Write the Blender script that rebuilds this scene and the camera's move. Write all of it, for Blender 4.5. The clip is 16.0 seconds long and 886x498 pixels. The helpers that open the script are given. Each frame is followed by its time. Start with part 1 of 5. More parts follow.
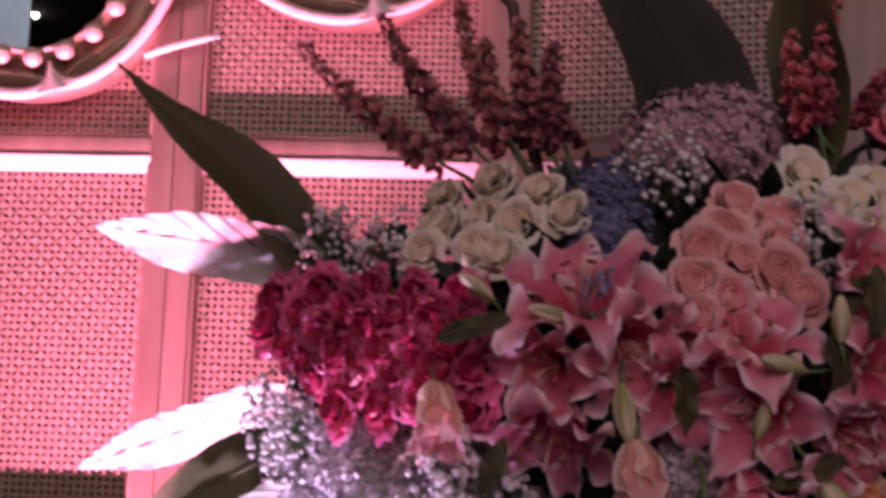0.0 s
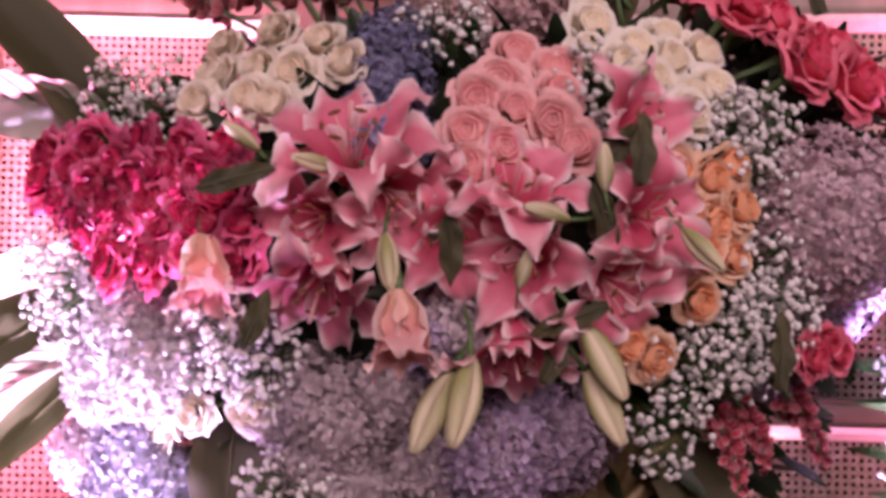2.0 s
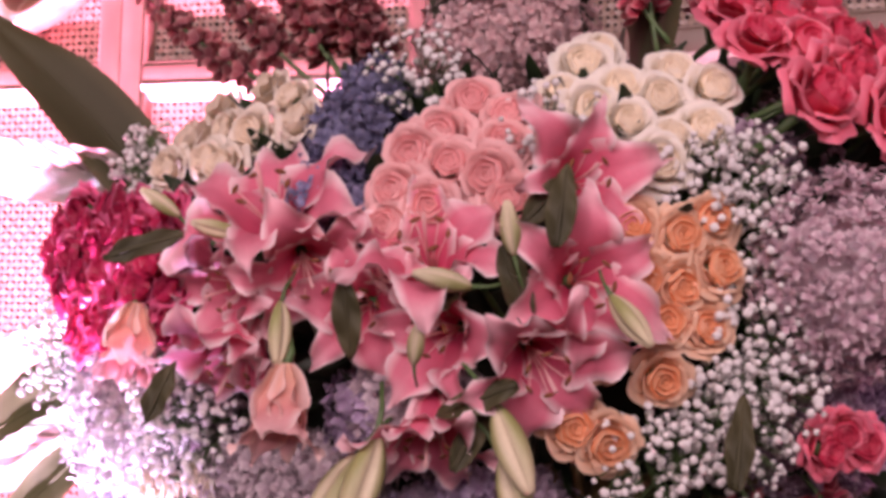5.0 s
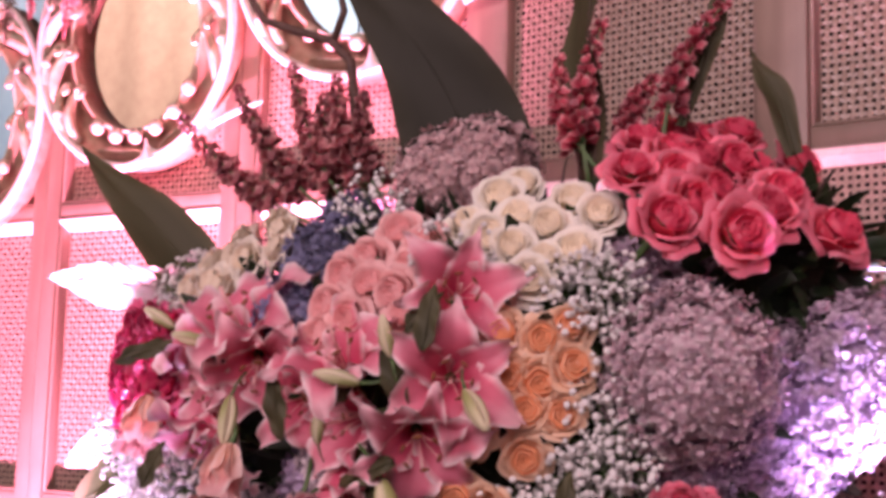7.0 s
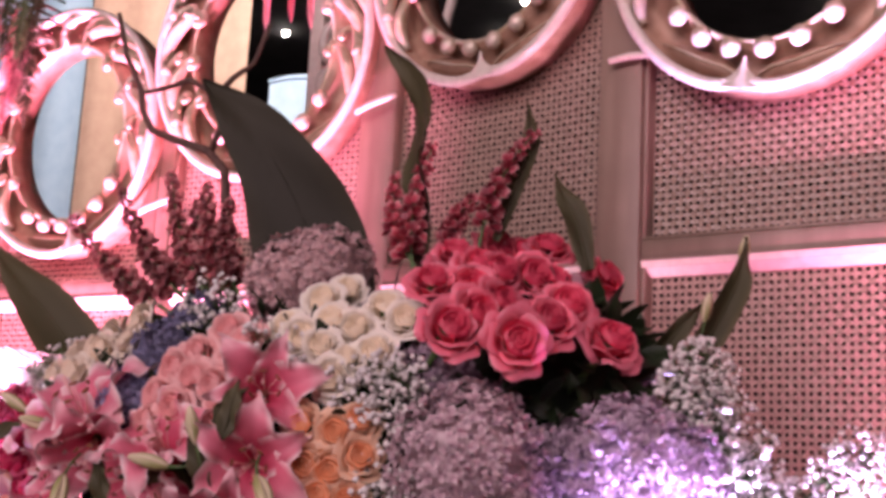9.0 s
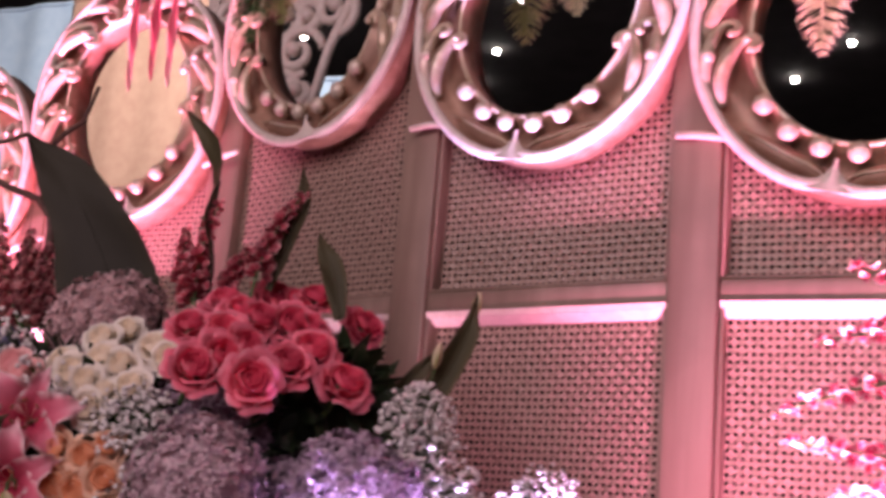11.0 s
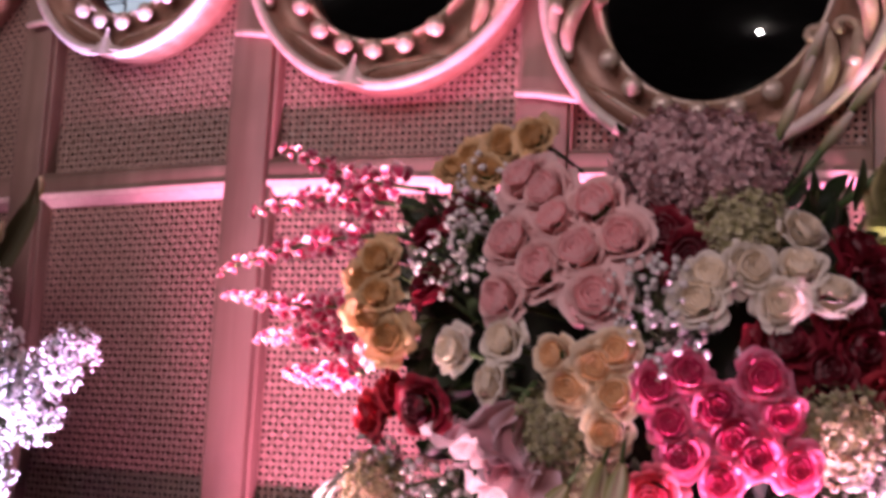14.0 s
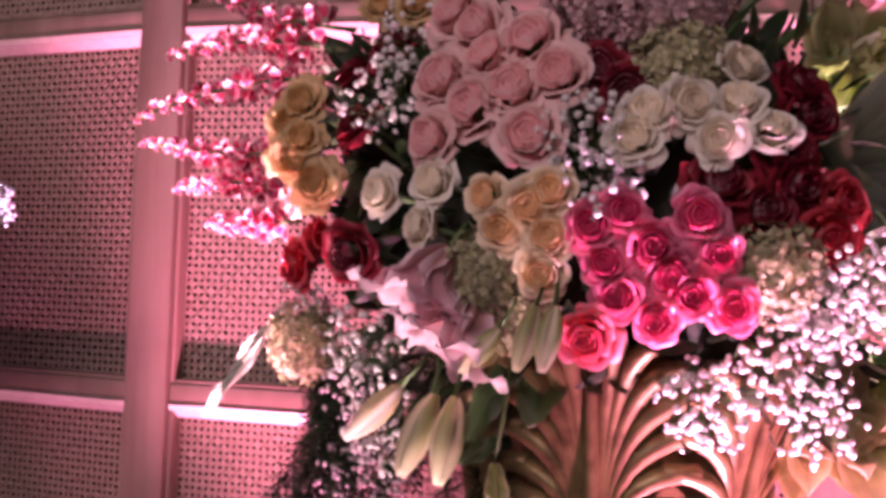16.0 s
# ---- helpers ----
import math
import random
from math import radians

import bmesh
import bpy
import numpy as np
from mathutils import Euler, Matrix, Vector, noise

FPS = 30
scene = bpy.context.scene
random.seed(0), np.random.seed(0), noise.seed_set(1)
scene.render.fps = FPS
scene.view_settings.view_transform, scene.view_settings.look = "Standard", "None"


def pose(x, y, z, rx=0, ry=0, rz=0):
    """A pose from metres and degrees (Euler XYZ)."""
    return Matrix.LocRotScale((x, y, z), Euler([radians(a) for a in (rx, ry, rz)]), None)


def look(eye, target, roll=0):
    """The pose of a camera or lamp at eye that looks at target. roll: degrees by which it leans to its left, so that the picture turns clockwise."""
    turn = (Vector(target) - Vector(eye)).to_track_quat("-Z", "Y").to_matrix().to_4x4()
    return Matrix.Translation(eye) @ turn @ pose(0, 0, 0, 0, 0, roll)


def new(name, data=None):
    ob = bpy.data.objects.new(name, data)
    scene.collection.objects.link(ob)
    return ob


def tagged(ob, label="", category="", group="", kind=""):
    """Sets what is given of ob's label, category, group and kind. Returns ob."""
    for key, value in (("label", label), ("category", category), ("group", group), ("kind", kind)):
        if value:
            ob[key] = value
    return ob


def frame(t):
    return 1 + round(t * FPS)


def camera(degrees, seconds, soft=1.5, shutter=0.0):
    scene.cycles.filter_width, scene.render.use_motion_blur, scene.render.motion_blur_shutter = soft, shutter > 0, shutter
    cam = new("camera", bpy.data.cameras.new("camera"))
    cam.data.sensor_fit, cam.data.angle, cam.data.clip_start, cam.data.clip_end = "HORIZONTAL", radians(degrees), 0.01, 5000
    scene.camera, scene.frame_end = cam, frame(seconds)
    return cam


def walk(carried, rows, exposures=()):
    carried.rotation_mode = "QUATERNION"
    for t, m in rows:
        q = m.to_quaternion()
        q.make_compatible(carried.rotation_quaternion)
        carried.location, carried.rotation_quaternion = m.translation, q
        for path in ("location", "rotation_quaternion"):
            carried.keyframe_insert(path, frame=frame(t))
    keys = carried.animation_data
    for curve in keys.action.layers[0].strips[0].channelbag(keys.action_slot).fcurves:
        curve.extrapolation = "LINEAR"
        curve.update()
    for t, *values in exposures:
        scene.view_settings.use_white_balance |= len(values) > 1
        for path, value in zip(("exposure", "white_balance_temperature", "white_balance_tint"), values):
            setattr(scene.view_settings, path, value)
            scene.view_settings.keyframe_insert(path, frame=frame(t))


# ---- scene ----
cam = camera(39.4, 16.0, soft=3.7, shutter=0.5)
METRES, EYE, TILT, LEAN, TURN = 2.5, 1.5, 0.0, 0.0, 0.0
ROWS = [
    (0.0, 0.0, 0.0, 0.0, -0.24, 7.72, -1.8),
    (0.5, 0.0125, 0.0007, -0.0036, -2.11, 6.24, -1.52),
    (1.0, 0.0247, 0.0027, -0.0064, -3.77, 4.6, -1.33),
    (1.5, 0.0361, 0.008, -0.0093, -4.84, 3.43, -1.19),
    (2.0, 0.0473, 0.0103, -0.01, -5.5, 2.35, -1.06),
    (2.5, 0.0624, 0.0103, -0.0117, -5.03, 2.01, -0.99),
    (3.0, 0.0789, 0.0103, -0.0099, -3.98, 1.9, -0.97),
    (5.5, 0.2682, 0.0695, 0.005, 17.62, 5.25, -1.84),
    (6.0, 0.318, 0.0529, 0.0014, 21.97, 6.31, -2.1),
    (6.5, 0.3658, 0.0211, 0.0063, 24.3, 6.51, -1.71),
    (7.0, 0.3973, 0.0042, 0.0103, 25.01, 7.47, -1.46),
    (7.5, 0.4327, 0.0035, 0.0154, 26.02, 8.51, -1.68),
    (8.0, 0.473, 0.0002, 0.0176, 26.56, 9.75, -2.24),
    (10.5, 0.6117, -0.045, 0.0162, 22.96, 12.22, -4.0),
    (11.0, 0.6801, -0.0354, 0.0166, 24.65, 12.97, -4.66),
    (11.5, 0.7397, -0.0355, 0.019, 25.05, 13.23, -4.75),
    (12.0, 0.7778, -0.0502, 0.0145, 22.98, 13.42, -4.26),
    (12.5, 0.821, -0.0654, 0.0124, 21.48, 12.7, -3.7),
    (13.0, 0.8627, -0.0644, 0.0117, 20.32, 11.37, -3.28),
    (13.5, 0.9028, -0.0587, 0.0107, 20.08, 9.71, -3.06),
    (14.0, 0.9228, -0.0514, 0.006, 19.18, 8.08, -2.84),
    (14.5, 0.925, -0.0412, 0.0025, 18.06, 6.49, -2.54),
    (15.0, 0.9233, -0.0335, 0.0001, 17.13, 4.76, -2.31),
    (15.5, 0.9202, -0.0289, -0.0027, 16.51, 3.46, -2.2),
    (16.0, 0.9176, -0.0293, -0.0043, 16.09, 2.2, -2.17),
]
walk(cam, [(t, pose(0, 0, EYE, TILT, LEAN, TURN) @ pose(METRES * x, METRES * y, METRES * z, 90 + pitch, roll, yaw)) for t, x, y, z, yaw, pitch, roll in ROWS],
     exposures=[(0.0, -0.15), (1.0, 0.52), (2.0, 1.24), (3.2, 1.55), (5.3, 1.55), (6.5, 1.47), (8.2, 1.31), (10.3, 0.95), (11.5, 0.7), (12.5, 0.42), (13.0, 0.33), (14.0, 0.35), (16.0, 0.34)])

# ---- world and light ----
world = bpy.data.worlds.new("hall_air")
world.use_nodes = True
world.node_tree.nodes["Background"].inputs["Color"].default_value = (0.9, 0.75, 0.7, 1)
world.node_tree.nodes["Background"].inputs["Strength"].default_value = 0.065
scene.world = world


def lamp(name, kind, m, energy, color, **settings):
    data = bpy.data.lights.new(name, kind)
    data.energy, data.color = energy, color
    if kind == "AREA":
        data.shape, data.size, data.size_y = "RECTANGLE", settings["size"], settings["size_y"]
    if kind == "SPOT":
        data.spot_size, data.spot_blend, data.shadow_soft_size = radians(settings["cone"]), 0.9, settings["soft"]
    ob = new(name, data)
    ob.matrix_world = m
    return ob


PINK_LIGHT, VIOLET_LIGHT, WHITE_LIGHT = (1.0, 0.27, 0.55), (0.66, 0.46, 1.0), (0.84, 0.54, 1.0)
# uplighters on the floor in front of the screen
for x, y, aim, watts, cone in ((-0.95, 1.55, (-0.84, 2.12, 2.3), 720, 50), (-0.44, 1.52, (-0.40, 2.10, 2.3), 780, 40), (1.10, 1.38, (1.05, 1.88, 2.6), 62, 38), (1.52, 1.32, (1.56, 1.83, 2.5), 550, 42), (2.45, 1.28, (2.36, 1.75, 2.2), 640, 50)):
    lamp("uplight", "SPOT", look((x, y, 0.12), aim), watts, PINK_LIGHT, cone=cone, soft=0.03)
lamp("uplight", "SPOT", look((0.95, 1.78, 0.12), (0.41, 1.97, 2.30)), 112, (1.0, 0.48, 0.74), cone=24, soft=0.03)
lamp("flower_uplight", "SPOT", look((2.14, 0.94, 0.15), (2.17, 1.11, 1.5)), 170, (1.0, 0.42, 0.78), cone=12, soft=0.03)
lamp("flower_uplight", "SPOT", look((-0.42, 1.28, 0.15), (-0.20, 1.42, 1.5)), 330, WHITE_LIGHT, cone=30, soft=0.03)
lamp("flower_uplight", "SPOT", look((1.02, 1.36, 0.15), (0.955, 1.50, 1.57)), 1500, VIOLET_LIGHT, cone=20, soft=0.03)
lamp("flower_uplight", "SPOT", look((1.44, 1.20, 0.15), (1.51, 1.37, 1.70)), 1900, (1.0, 0.46, 0.62), cone=21, soft=0.03)
lamp("flower_uplight", "SPOT", look((2.52, 1.02, 0.15), (2.28, 1.17, 1.5)), 480, (1.0, 0.46, 0.78), cone=20, soft=0.03)
# extra lamp, no known source, added to brighten the drooping mauve lilies
lamp("flower_uplight", "SPOT", look((1.84, 0.92, 0.15), (1.87, 1.15, 1.45)), 170, (1.0, 0.62, 0.72), cone=19, soft=0.03)
lamp("flower_uplight", "SPOT", look((2.88, 1.60, 0.15), (2.43, 1.51, 1.80)), 1300, (1.0, 0.80, 0.62), cone=19, soft=0.03)
# unseen area fills added for the hall's general light, before and behind the screen
lamp("hall_fill", "AREA", look((0.6, -3.6, 3.9), (0.9, 1.5, 1.6)), 142, (1.0, 0.715, 0.805), size=6.0, size_y=2.6)
lamp("hall_fill", "AREA", look((-4.8, 6.0, 6.9), (-5.0, 9.0, 4.6)), 150, (1.0, 0.9, 0.85), size=3.0, size_y=1.0)


# ---- materials ----
def shader(name):
    m = bpy.data.materials.new(name)
    m.use_nodes = True
    return m, m.node_tree.nodes, m.node_tree.links, m.node_tree.nodes["Principled BSDF"]


def mix(nodes, links, a, b, factor, blend="MIX"):
    n = nodes.new("ShaderNodeMix")
    n.data_type, n.blend_type = "RGBA", blend
    for slot, value in ((6, a), (7, b)):
        if isinstance(value, tuple):
            n.inputs[slot].default_value = (*value[:3], 1)
        else:
            links.new(value, n.inputs[slot])
    if isinstance(factor, (int, float)):
        n.inputs[0].default_value = factor
    else:
        links.new(factor, n.inputs[0])
    return n.outputs[2]


def ramp(nodes, links, value, stops):
    n = nodes.new("ShaderNodeValToRGB")
    while len(n.color_ramp.elements) < len(stops):
        n.color_ramp.elements.new(0.5)
    for e, (at, c) in zip(n.color_ramp.elements, stops):
        e.position, e.color = at, (c, c, c, 1) if isinstance(c, (int, float)) else (*c, 1)
    links.new(value, n.inputs[0])
    return n.outputs[0]


def grain(nodes, links, scale, detail=4, stretch=None):
    n = nodes.new("ShaderNodeTexNoise")
    n.inputs["Scale"].default_value, n.inputs["Detail"].default_value = scale, detail
    co = nodes.new("ShaderNodeTexCoord")
    if stretch:
        mp = nodes.new("ShaderNodeMapping")
        mp.inputs["Scale"].default_value = stretch
        links.new(co.outputs["Object"], mp.inputs["Vector"])
        links.new(mp.outputs[0], n.inputs["Vector"])
    else:
        links.new(co.outputs["Object"], n.inputs["Vector"])
    return n.outputs[0]


def relief(nodes, links, p, height, strength, distance=0.002):
    b = nodes.new("ShaderNodeBump")
    b.inputs["Strength"].default_value, b.inputs["Distance"].default_value = strength, distance
    links.new(height, b.inputs["Height"])
    links.new(b.outputs[0], p.inputs["Normal"])


def surface(name, low, high, rough=0.6, metal=0.0, scale=40, bump=0.2, stretch=None, wear=None):
    m, nodes, links, p = shader(name)
    g = grain(nodes, links, scale, 5, stretch)
    col = mix(nodes, links, low, high, ramp(nodes, links, g, [(0.3, 0.0), (0.7, 1.0)]))
    if wear:
        w = ramp(nodes, links, grain(nodes, links, scale / 7, 6), [(0.48, 0.0), (0.66, 0.8)])
        col = mix(nodes, links, col, wear, w)
    links.new(col, p.inputs["Base Color"])
    p.inputs["Roughness"].default_value, p.inputs["Metallic"].default_value = rough, metal
    relief(nodes, links, p, g, bump)
    return m


def petal_shader(name, base, tip, rim=None, rough=0.5, spread=0.25, through_light=0.25, rim_in=0.6, rim_out=0.98, tip_share=1.0):
    """A petal: colour from base to tip along v, an edge tint, and some difference from flower to flower."""
    m, nodes, links, p = shader(name)
    uv = nodes.new("ShaderNodeUVMap")
    sep = nodes.new("ShaderNodeSeparateXYZ")
    links.new(uv.outputs[0], sep.inputs[0])
    col = mix(nodes, links, base, tip, ramp(nodes, links, sep.outputs[1], [(0.15, 0.0), (0.85, 1.0)]))
    if rim:
        edge = nodes.new("ShaderNodeMath")
        edge.operation = "MULTIPLY_ADD"
        links.new(sep.outputs[0], edge.inputs[0])
        edge.inputs[1].default_value, edge.inputs[2].default_value = 2, -1
        side = nodes.new("ShaderNodeMath")
        side.operation = "ABSOLUTE"
        links.new(edge.outputs[0], side.inputs[0])
        top = nodes.new("ShaderNodeMath")
        top.operation = "MAXIMUM"
        links.new(side.outputs[0], top.inputs[0])
        end = nodes.new("ShaderNodeMath")
        end.operation = "MULTIPLY"
        links.new(sep.outputs[1], end.inputs[0])
        end.inputs[1].default_value = tip_share
        links.new(end.outputs[0], top.inputs[1])
        col = mix(nodes, links, col, rim, ramp(nodes, links, top.outputs[0], [(rim_in, 0.0), (rim_out, 1.0)]))
    vein = grain(nodes, links, 260, 3)
    col = mix(nodes, links, col, (0.5, 0.5, 0.5), ramp(nodes, links, vein, [(0.3, 0.12), (0.7, 0.0)]), "MULTIPLY")
    info = nodes.new("ShaderNodeObjectInfo")
    hsv = nodes.new("ShaderNodeHueSaturation")
    vary = nodes.new("ShaderNodeMapRange")
    vary.inputs[3].default_value, vary.inputs[4].default_value = 1 - spread, 1 + spread
    links.new(info.outputs["Random"], vary.inputs[0])
    links.new(vary.outputs[0], hsv.inputs["Value"])
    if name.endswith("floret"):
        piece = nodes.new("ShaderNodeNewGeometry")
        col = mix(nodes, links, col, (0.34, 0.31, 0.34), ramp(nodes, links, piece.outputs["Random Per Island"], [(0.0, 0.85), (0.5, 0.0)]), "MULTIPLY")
    links.new(col, hsv.inputs["Color"])
    links.new(hsv.outputs[0], p.inputs["Base Color"])
    p.inputs["Roughness"].default_value = rough
    relief(nodes, links, p, vein, 0.25, 0.001)
    glow = nodes.new("ShaderNodeBsdfTranslucent")
    links.new(hsv.outputs[0], glow.inputs[0])
    both = nodes.new("ShaderNodeMixShader")
    both.inputs[0].default_value = through_light
    links.new(p.outputs[0], both.inputs[1])
    links.new(glow.outputs[0], both.inputs[2])
    links.new(both.outputs[0], nodes["Material Output"].inputs[0])
    return m


WOOD = surface("oak_frame", (0.24, 0.165, 0.125), (0.33, 0.24, 0.185), 0.42, 0, 30, 0.15, (1, 1, 0.08), (0.20, 0.14, 0.105))
CANE = surface("cane", (0.26, 0.175, 0.135), (0.43, 0.315, 0.25), 0.28, 0, 90, 0.3)
# near-black tone holds the shade of the hollow behind the cane
BACKING = surface("cane_hollow_shade", (0.030, 0.020, 0.017), (0.045, 0.032, 0.027), 0.9)
GILT = surface("champagne_gilt", (0.46, 0.35, 0.22), (0.64, 0.53, 0.40), 0.30, 0.2, 55, 0.35, None, (0.74, 0.67, 0.58))
GILT_DEEP = surface("deep_gilt", (0.34, 0.19, 0.125), (0.49, 0.32, 0.225), 0.42, 0.2, 40, 0.3, None, (0.24, 0.14, 0.10))
IVORY = surface("ivory_lip", (0.66, 0.58, 0.50), (0.78, 0.70, 0.62), 0.35, 0.0, 60, 0.2)
URN_GOLD = surface("antique_urn_gold", (0.15, 0.10, 0.045), (0.37, 0.29, 0.13), 0.38, 0.4, 38, 0.3, None, (0.09, 0.06, 0.028))
CARPET = surface("dark_carpet", (0.03, 0.012, 0.014), (0.06, 0.025, 0.025), 0.95, 0, 120, 0.4)
DARK_WALL = surface("dark_wall", (0.055, 0.046, 0.050), (0.075, 0.063, 0.068), 0.9, 0, 3, 0.1)
BLUE_WALL = surface("pale_blue_cloth", (0.42, 0.55, 0.72), (0.5, 0.62, 0.78), 0.8, 0, 8, 0.1)
BEIGE_WALL = surface("beige_cloth", (0.56, 0.33, 0.25), (0.64, 0.40, 0.31), 0.8, 0, 8, 0.1)
STEM = surface("green_stem", (0.05, 0.10, 0.03), (0.10, 0.17, 0.05), 0.5)
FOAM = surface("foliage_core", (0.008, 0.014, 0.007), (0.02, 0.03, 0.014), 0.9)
BARK = surface("willow_bark", (0.06, 0.03, 0.025), (0.13, 0.07, 0.05), 0.7, 0, 70, 0.5)
LEAF_OLIVE = petal_shader("olive_leaf", (0.085, 0.090, 0.030), (0.14, 0.14, 0.055), (0.20, 0.19, 0.09), 0.55, 0.15, 0.15)
LEAF_DARK = petal_shader("dark_leaf", (0.042, 0.040, 0.014), (0.066, 0.060, 0.022), (0.085, 0.076, 0.032), 0.7, 0.15, 0.08)
LEAF_BLACK = petal_shader("black_green_leaf", (0.014, 0.014, 0.006), (0.022, 0.021, 0.009), (0.030, 0.028, 0.013), 0.75, 0.1, 0.04)
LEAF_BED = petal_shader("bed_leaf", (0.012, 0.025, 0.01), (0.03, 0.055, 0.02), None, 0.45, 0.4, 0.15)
LEAF_PALE = petal_shader("pale_leaf", (0.50, 0.50, 0.42), (0.60, 0.59, 0.52), (0.66, 0.64, 0.57), 0.45, 0.1, 0.15)
def striped(m):
    """Dark stripes along the side veins on one half of the blade."""
    nodes, links, p = m.node_tree.nodes, m.node_tree.links, m.node_tree.nodes["Principled BSDF"]
    uv = nodes.new("ShaderNodeUVMap")
    sep = nodes.new("ShaderNodeSeparateXYZ")
    links.new(uv.outputs[0], sep.inputs[0])
    slant = nodes.new("ShaderNodeMath")
    slant.operation = "MULTIPLY_ADD"
    links.new(sep.outputs[0], slant.inputs[0])
    slant.inputs[1].default_value = -0.35
    links.new(sep.outputs[1], slant.inputs[2])
    sine = nodes.new("ShaderNodeMath")
    sine.operation = "MULTIPLY"
    links.new(slant.outputs[0], sine.inputs[0])
    sine.inputs[1].default_value = 58
    wave = nodes.new("ShaderNodeMath")
    wave.operation = "SINE"
    links.new(sine.outputs[0], wave.inputs[0])
    band = ramp(nodes, links, wave.outputs[0], [(0.35, 0.0), (0.8, 1.0)])
    half = ramp(nodes, links, sep.outputs[0], [(0.50, 0.0), (0.56, 1.0)])
    old = p.inputs["Base Color"].links[0].from_socket
    both = mix(nodes, links, (0.0, 0.0, 0.0), band, half)
    links.new(mix(nodes, links, old, (0.10, 0.12, 0.06), both), p.inputs["Base Color"])
    return m


striped(LEAF_PALE)
LEAF_GREEN = petal_shader("green_leaf", (0.05, 0.10, 0.03), (0.09, 0.16, 0.05), (0.14, 0.2, 0.08), 0.4, 0.2, 0.2)
LEAF_PALM = petal_shader("palm_leaf", (0.035, 0.05, 0.016), (0.075, 0.09, 0.035), (0.13, 0.14, 0.07), 0.45, 0.2, 0.15)
LEAF_VARIEGATED = petal_shader("variegated_leaf", (0.24, 0.27, 0.08), (0.44, 0.43, 0.18), (0.58, 0.54, 0.30), 0.4, 0.3, 0.2)
PINK = petal_shader("pink_petal", (0.80, 0.36, 0.35), (0.86, 0.46, 0.44), (0.88, 0.54, 0.51), 0.5, 0.08)
PALE = petal_shader("pale_pink_petal", (0.79, 0.38, 0.38), (0.86, 0.55, 0.52), (0.88, 0.62, 0.58), 0.5, 0.08)
WHITE = petal_shader("white_petal", (0.86, 0.74, 0.54), (0.90, 0.84, 0.69), (0.91, 0.87, 0.76), 0.5, 0.05)
CREAM = petal_shader("cream_petal", (0.82, 0.68, 0.50), (0.88, 0.78, 0.62), (0.90, 0.83, 0.70), 0.5, 0.05)
CRIMSON = petal_shader("crimson_petal", (0.48, 0.012, 0.07), (0.74, 0.055, 0.17), (0.83, 0.18, 0.35), 0.36)
HOT = petal_shader("coral_red_petal", (0.62, 0.035, 0.09), (0.82, 0.11, 0.19), (0.88, 0.24, 0.32), 0.42)
# lit copy of the red rose; the edge light is put into its colour
RED_LIT = petal_shader("red_lit_petal", (0.38, 0.010, 0.025), (0.62, 0.030, 0.060), (0.70, 0.08, 0.11), 0.38)
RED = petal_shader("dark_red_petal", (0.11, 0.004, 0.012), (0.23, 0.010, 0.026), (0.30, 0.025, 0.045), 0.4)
MAGENTA = petal_shader("magenta_petal", (0.50, 0.015, 0.09), (0.74, 0.07, 0.20), (0.82, 0.22, 0.36), 0.36)
PEACH = petal_shader("peach_petal", (0.82, 0.34, 0.16), (0.88, 0.54, 0.33), (0.90, 0.64, 0.45), 0.5, 0.1)
BUTTER = petal_shader("butter_petal", (0.82, 0.48, 0.22), (0.89, 0.70, 0.45), (0.91, 0.79, 0.58), 0.5, 0.08)
OCHRE = petal_shader("ochre_petal", (0.50, 0.27, 0.09), (0.64, 0.42, 0.18), (0.72, 0.53, 0.28), 0.5, 0.15)
LILY = petal_shader("lily_petal", (0.68, 0.07, 0.16), (0.80, 0.27, 0.35), (0.94, 0.77, 0.76), 0.5, 0.12, 0.25, 0.60, 1.0, 0.86)
LILAC_LILY = petal_shader("mauve_lily_petal", (0.56, 0.30, 0.28), (0.70, 0.38, 0.46), (0.86, 0.66, 0.72), 0.45, 0.12)
SNOW = petal_shader("white_floret", (0.62, 0.56, 0.56), (0.82, 0.78, 0.78), (0.86, 0.83, 0.83), 0.6, 0.08)
BUD = petal_shader("lily_bud", (0.30, 0.31, 0.11), (0.58, 0.52, 0.29), (0.70, 0.62, 0.42), 0.5, 0.12, 0.1, 0.2, 1.0)
BUD_PEACH = petal_shader("peach_lily_bud", (0.62, 0.50, 0.26), (0.86, 0.60, 0.46), (0.90, 0.76, 0.66), 0.5, 0.12, 0.1, 0.3, 0.95)
# pale rims also paint in the white highlights of the uplit florets
SPIKE_PINK = petal_shader("pink_spike_floret", (0.70, 0.025, 0.16), (0.88, 0.18, 0.35), (0.96, 0.84, 0.85), 0.5, 0.15, 0.4, 0.52, 0.98)
ANTHER = surface("anther", (0.16, 0.05, 0.02), (0.25, 0.09, 0.03), 0.8)
PALE_MAUVE = petal_shader("pale_mauve_floret", (0.56, 0.45, 0.49), (0.75, 0.65, 0.67), (0.82, 0.74, 0.75), 0.6, 0.10)
GLOBE = petal_shader("globe_floret", (0.50, 0.33, 0.38), (0.73, 0.57, 0.60), (0.81, 0.70, 0.71), 0.6, 0.08)
MAUVE = petal_shader("mauve_floret", (0.39, 0.28, 0.37), (0.60, 0.47, 0.57), (0.70, 0.59, 0.67), 0.6, 0.10)
LILAC = petal_shader("lilac_floret", (0.42, 0.30, 0.46), (0.62, 0.50, 0.68), (0.72, 0.62, 0.76), 0.6, 0.10)
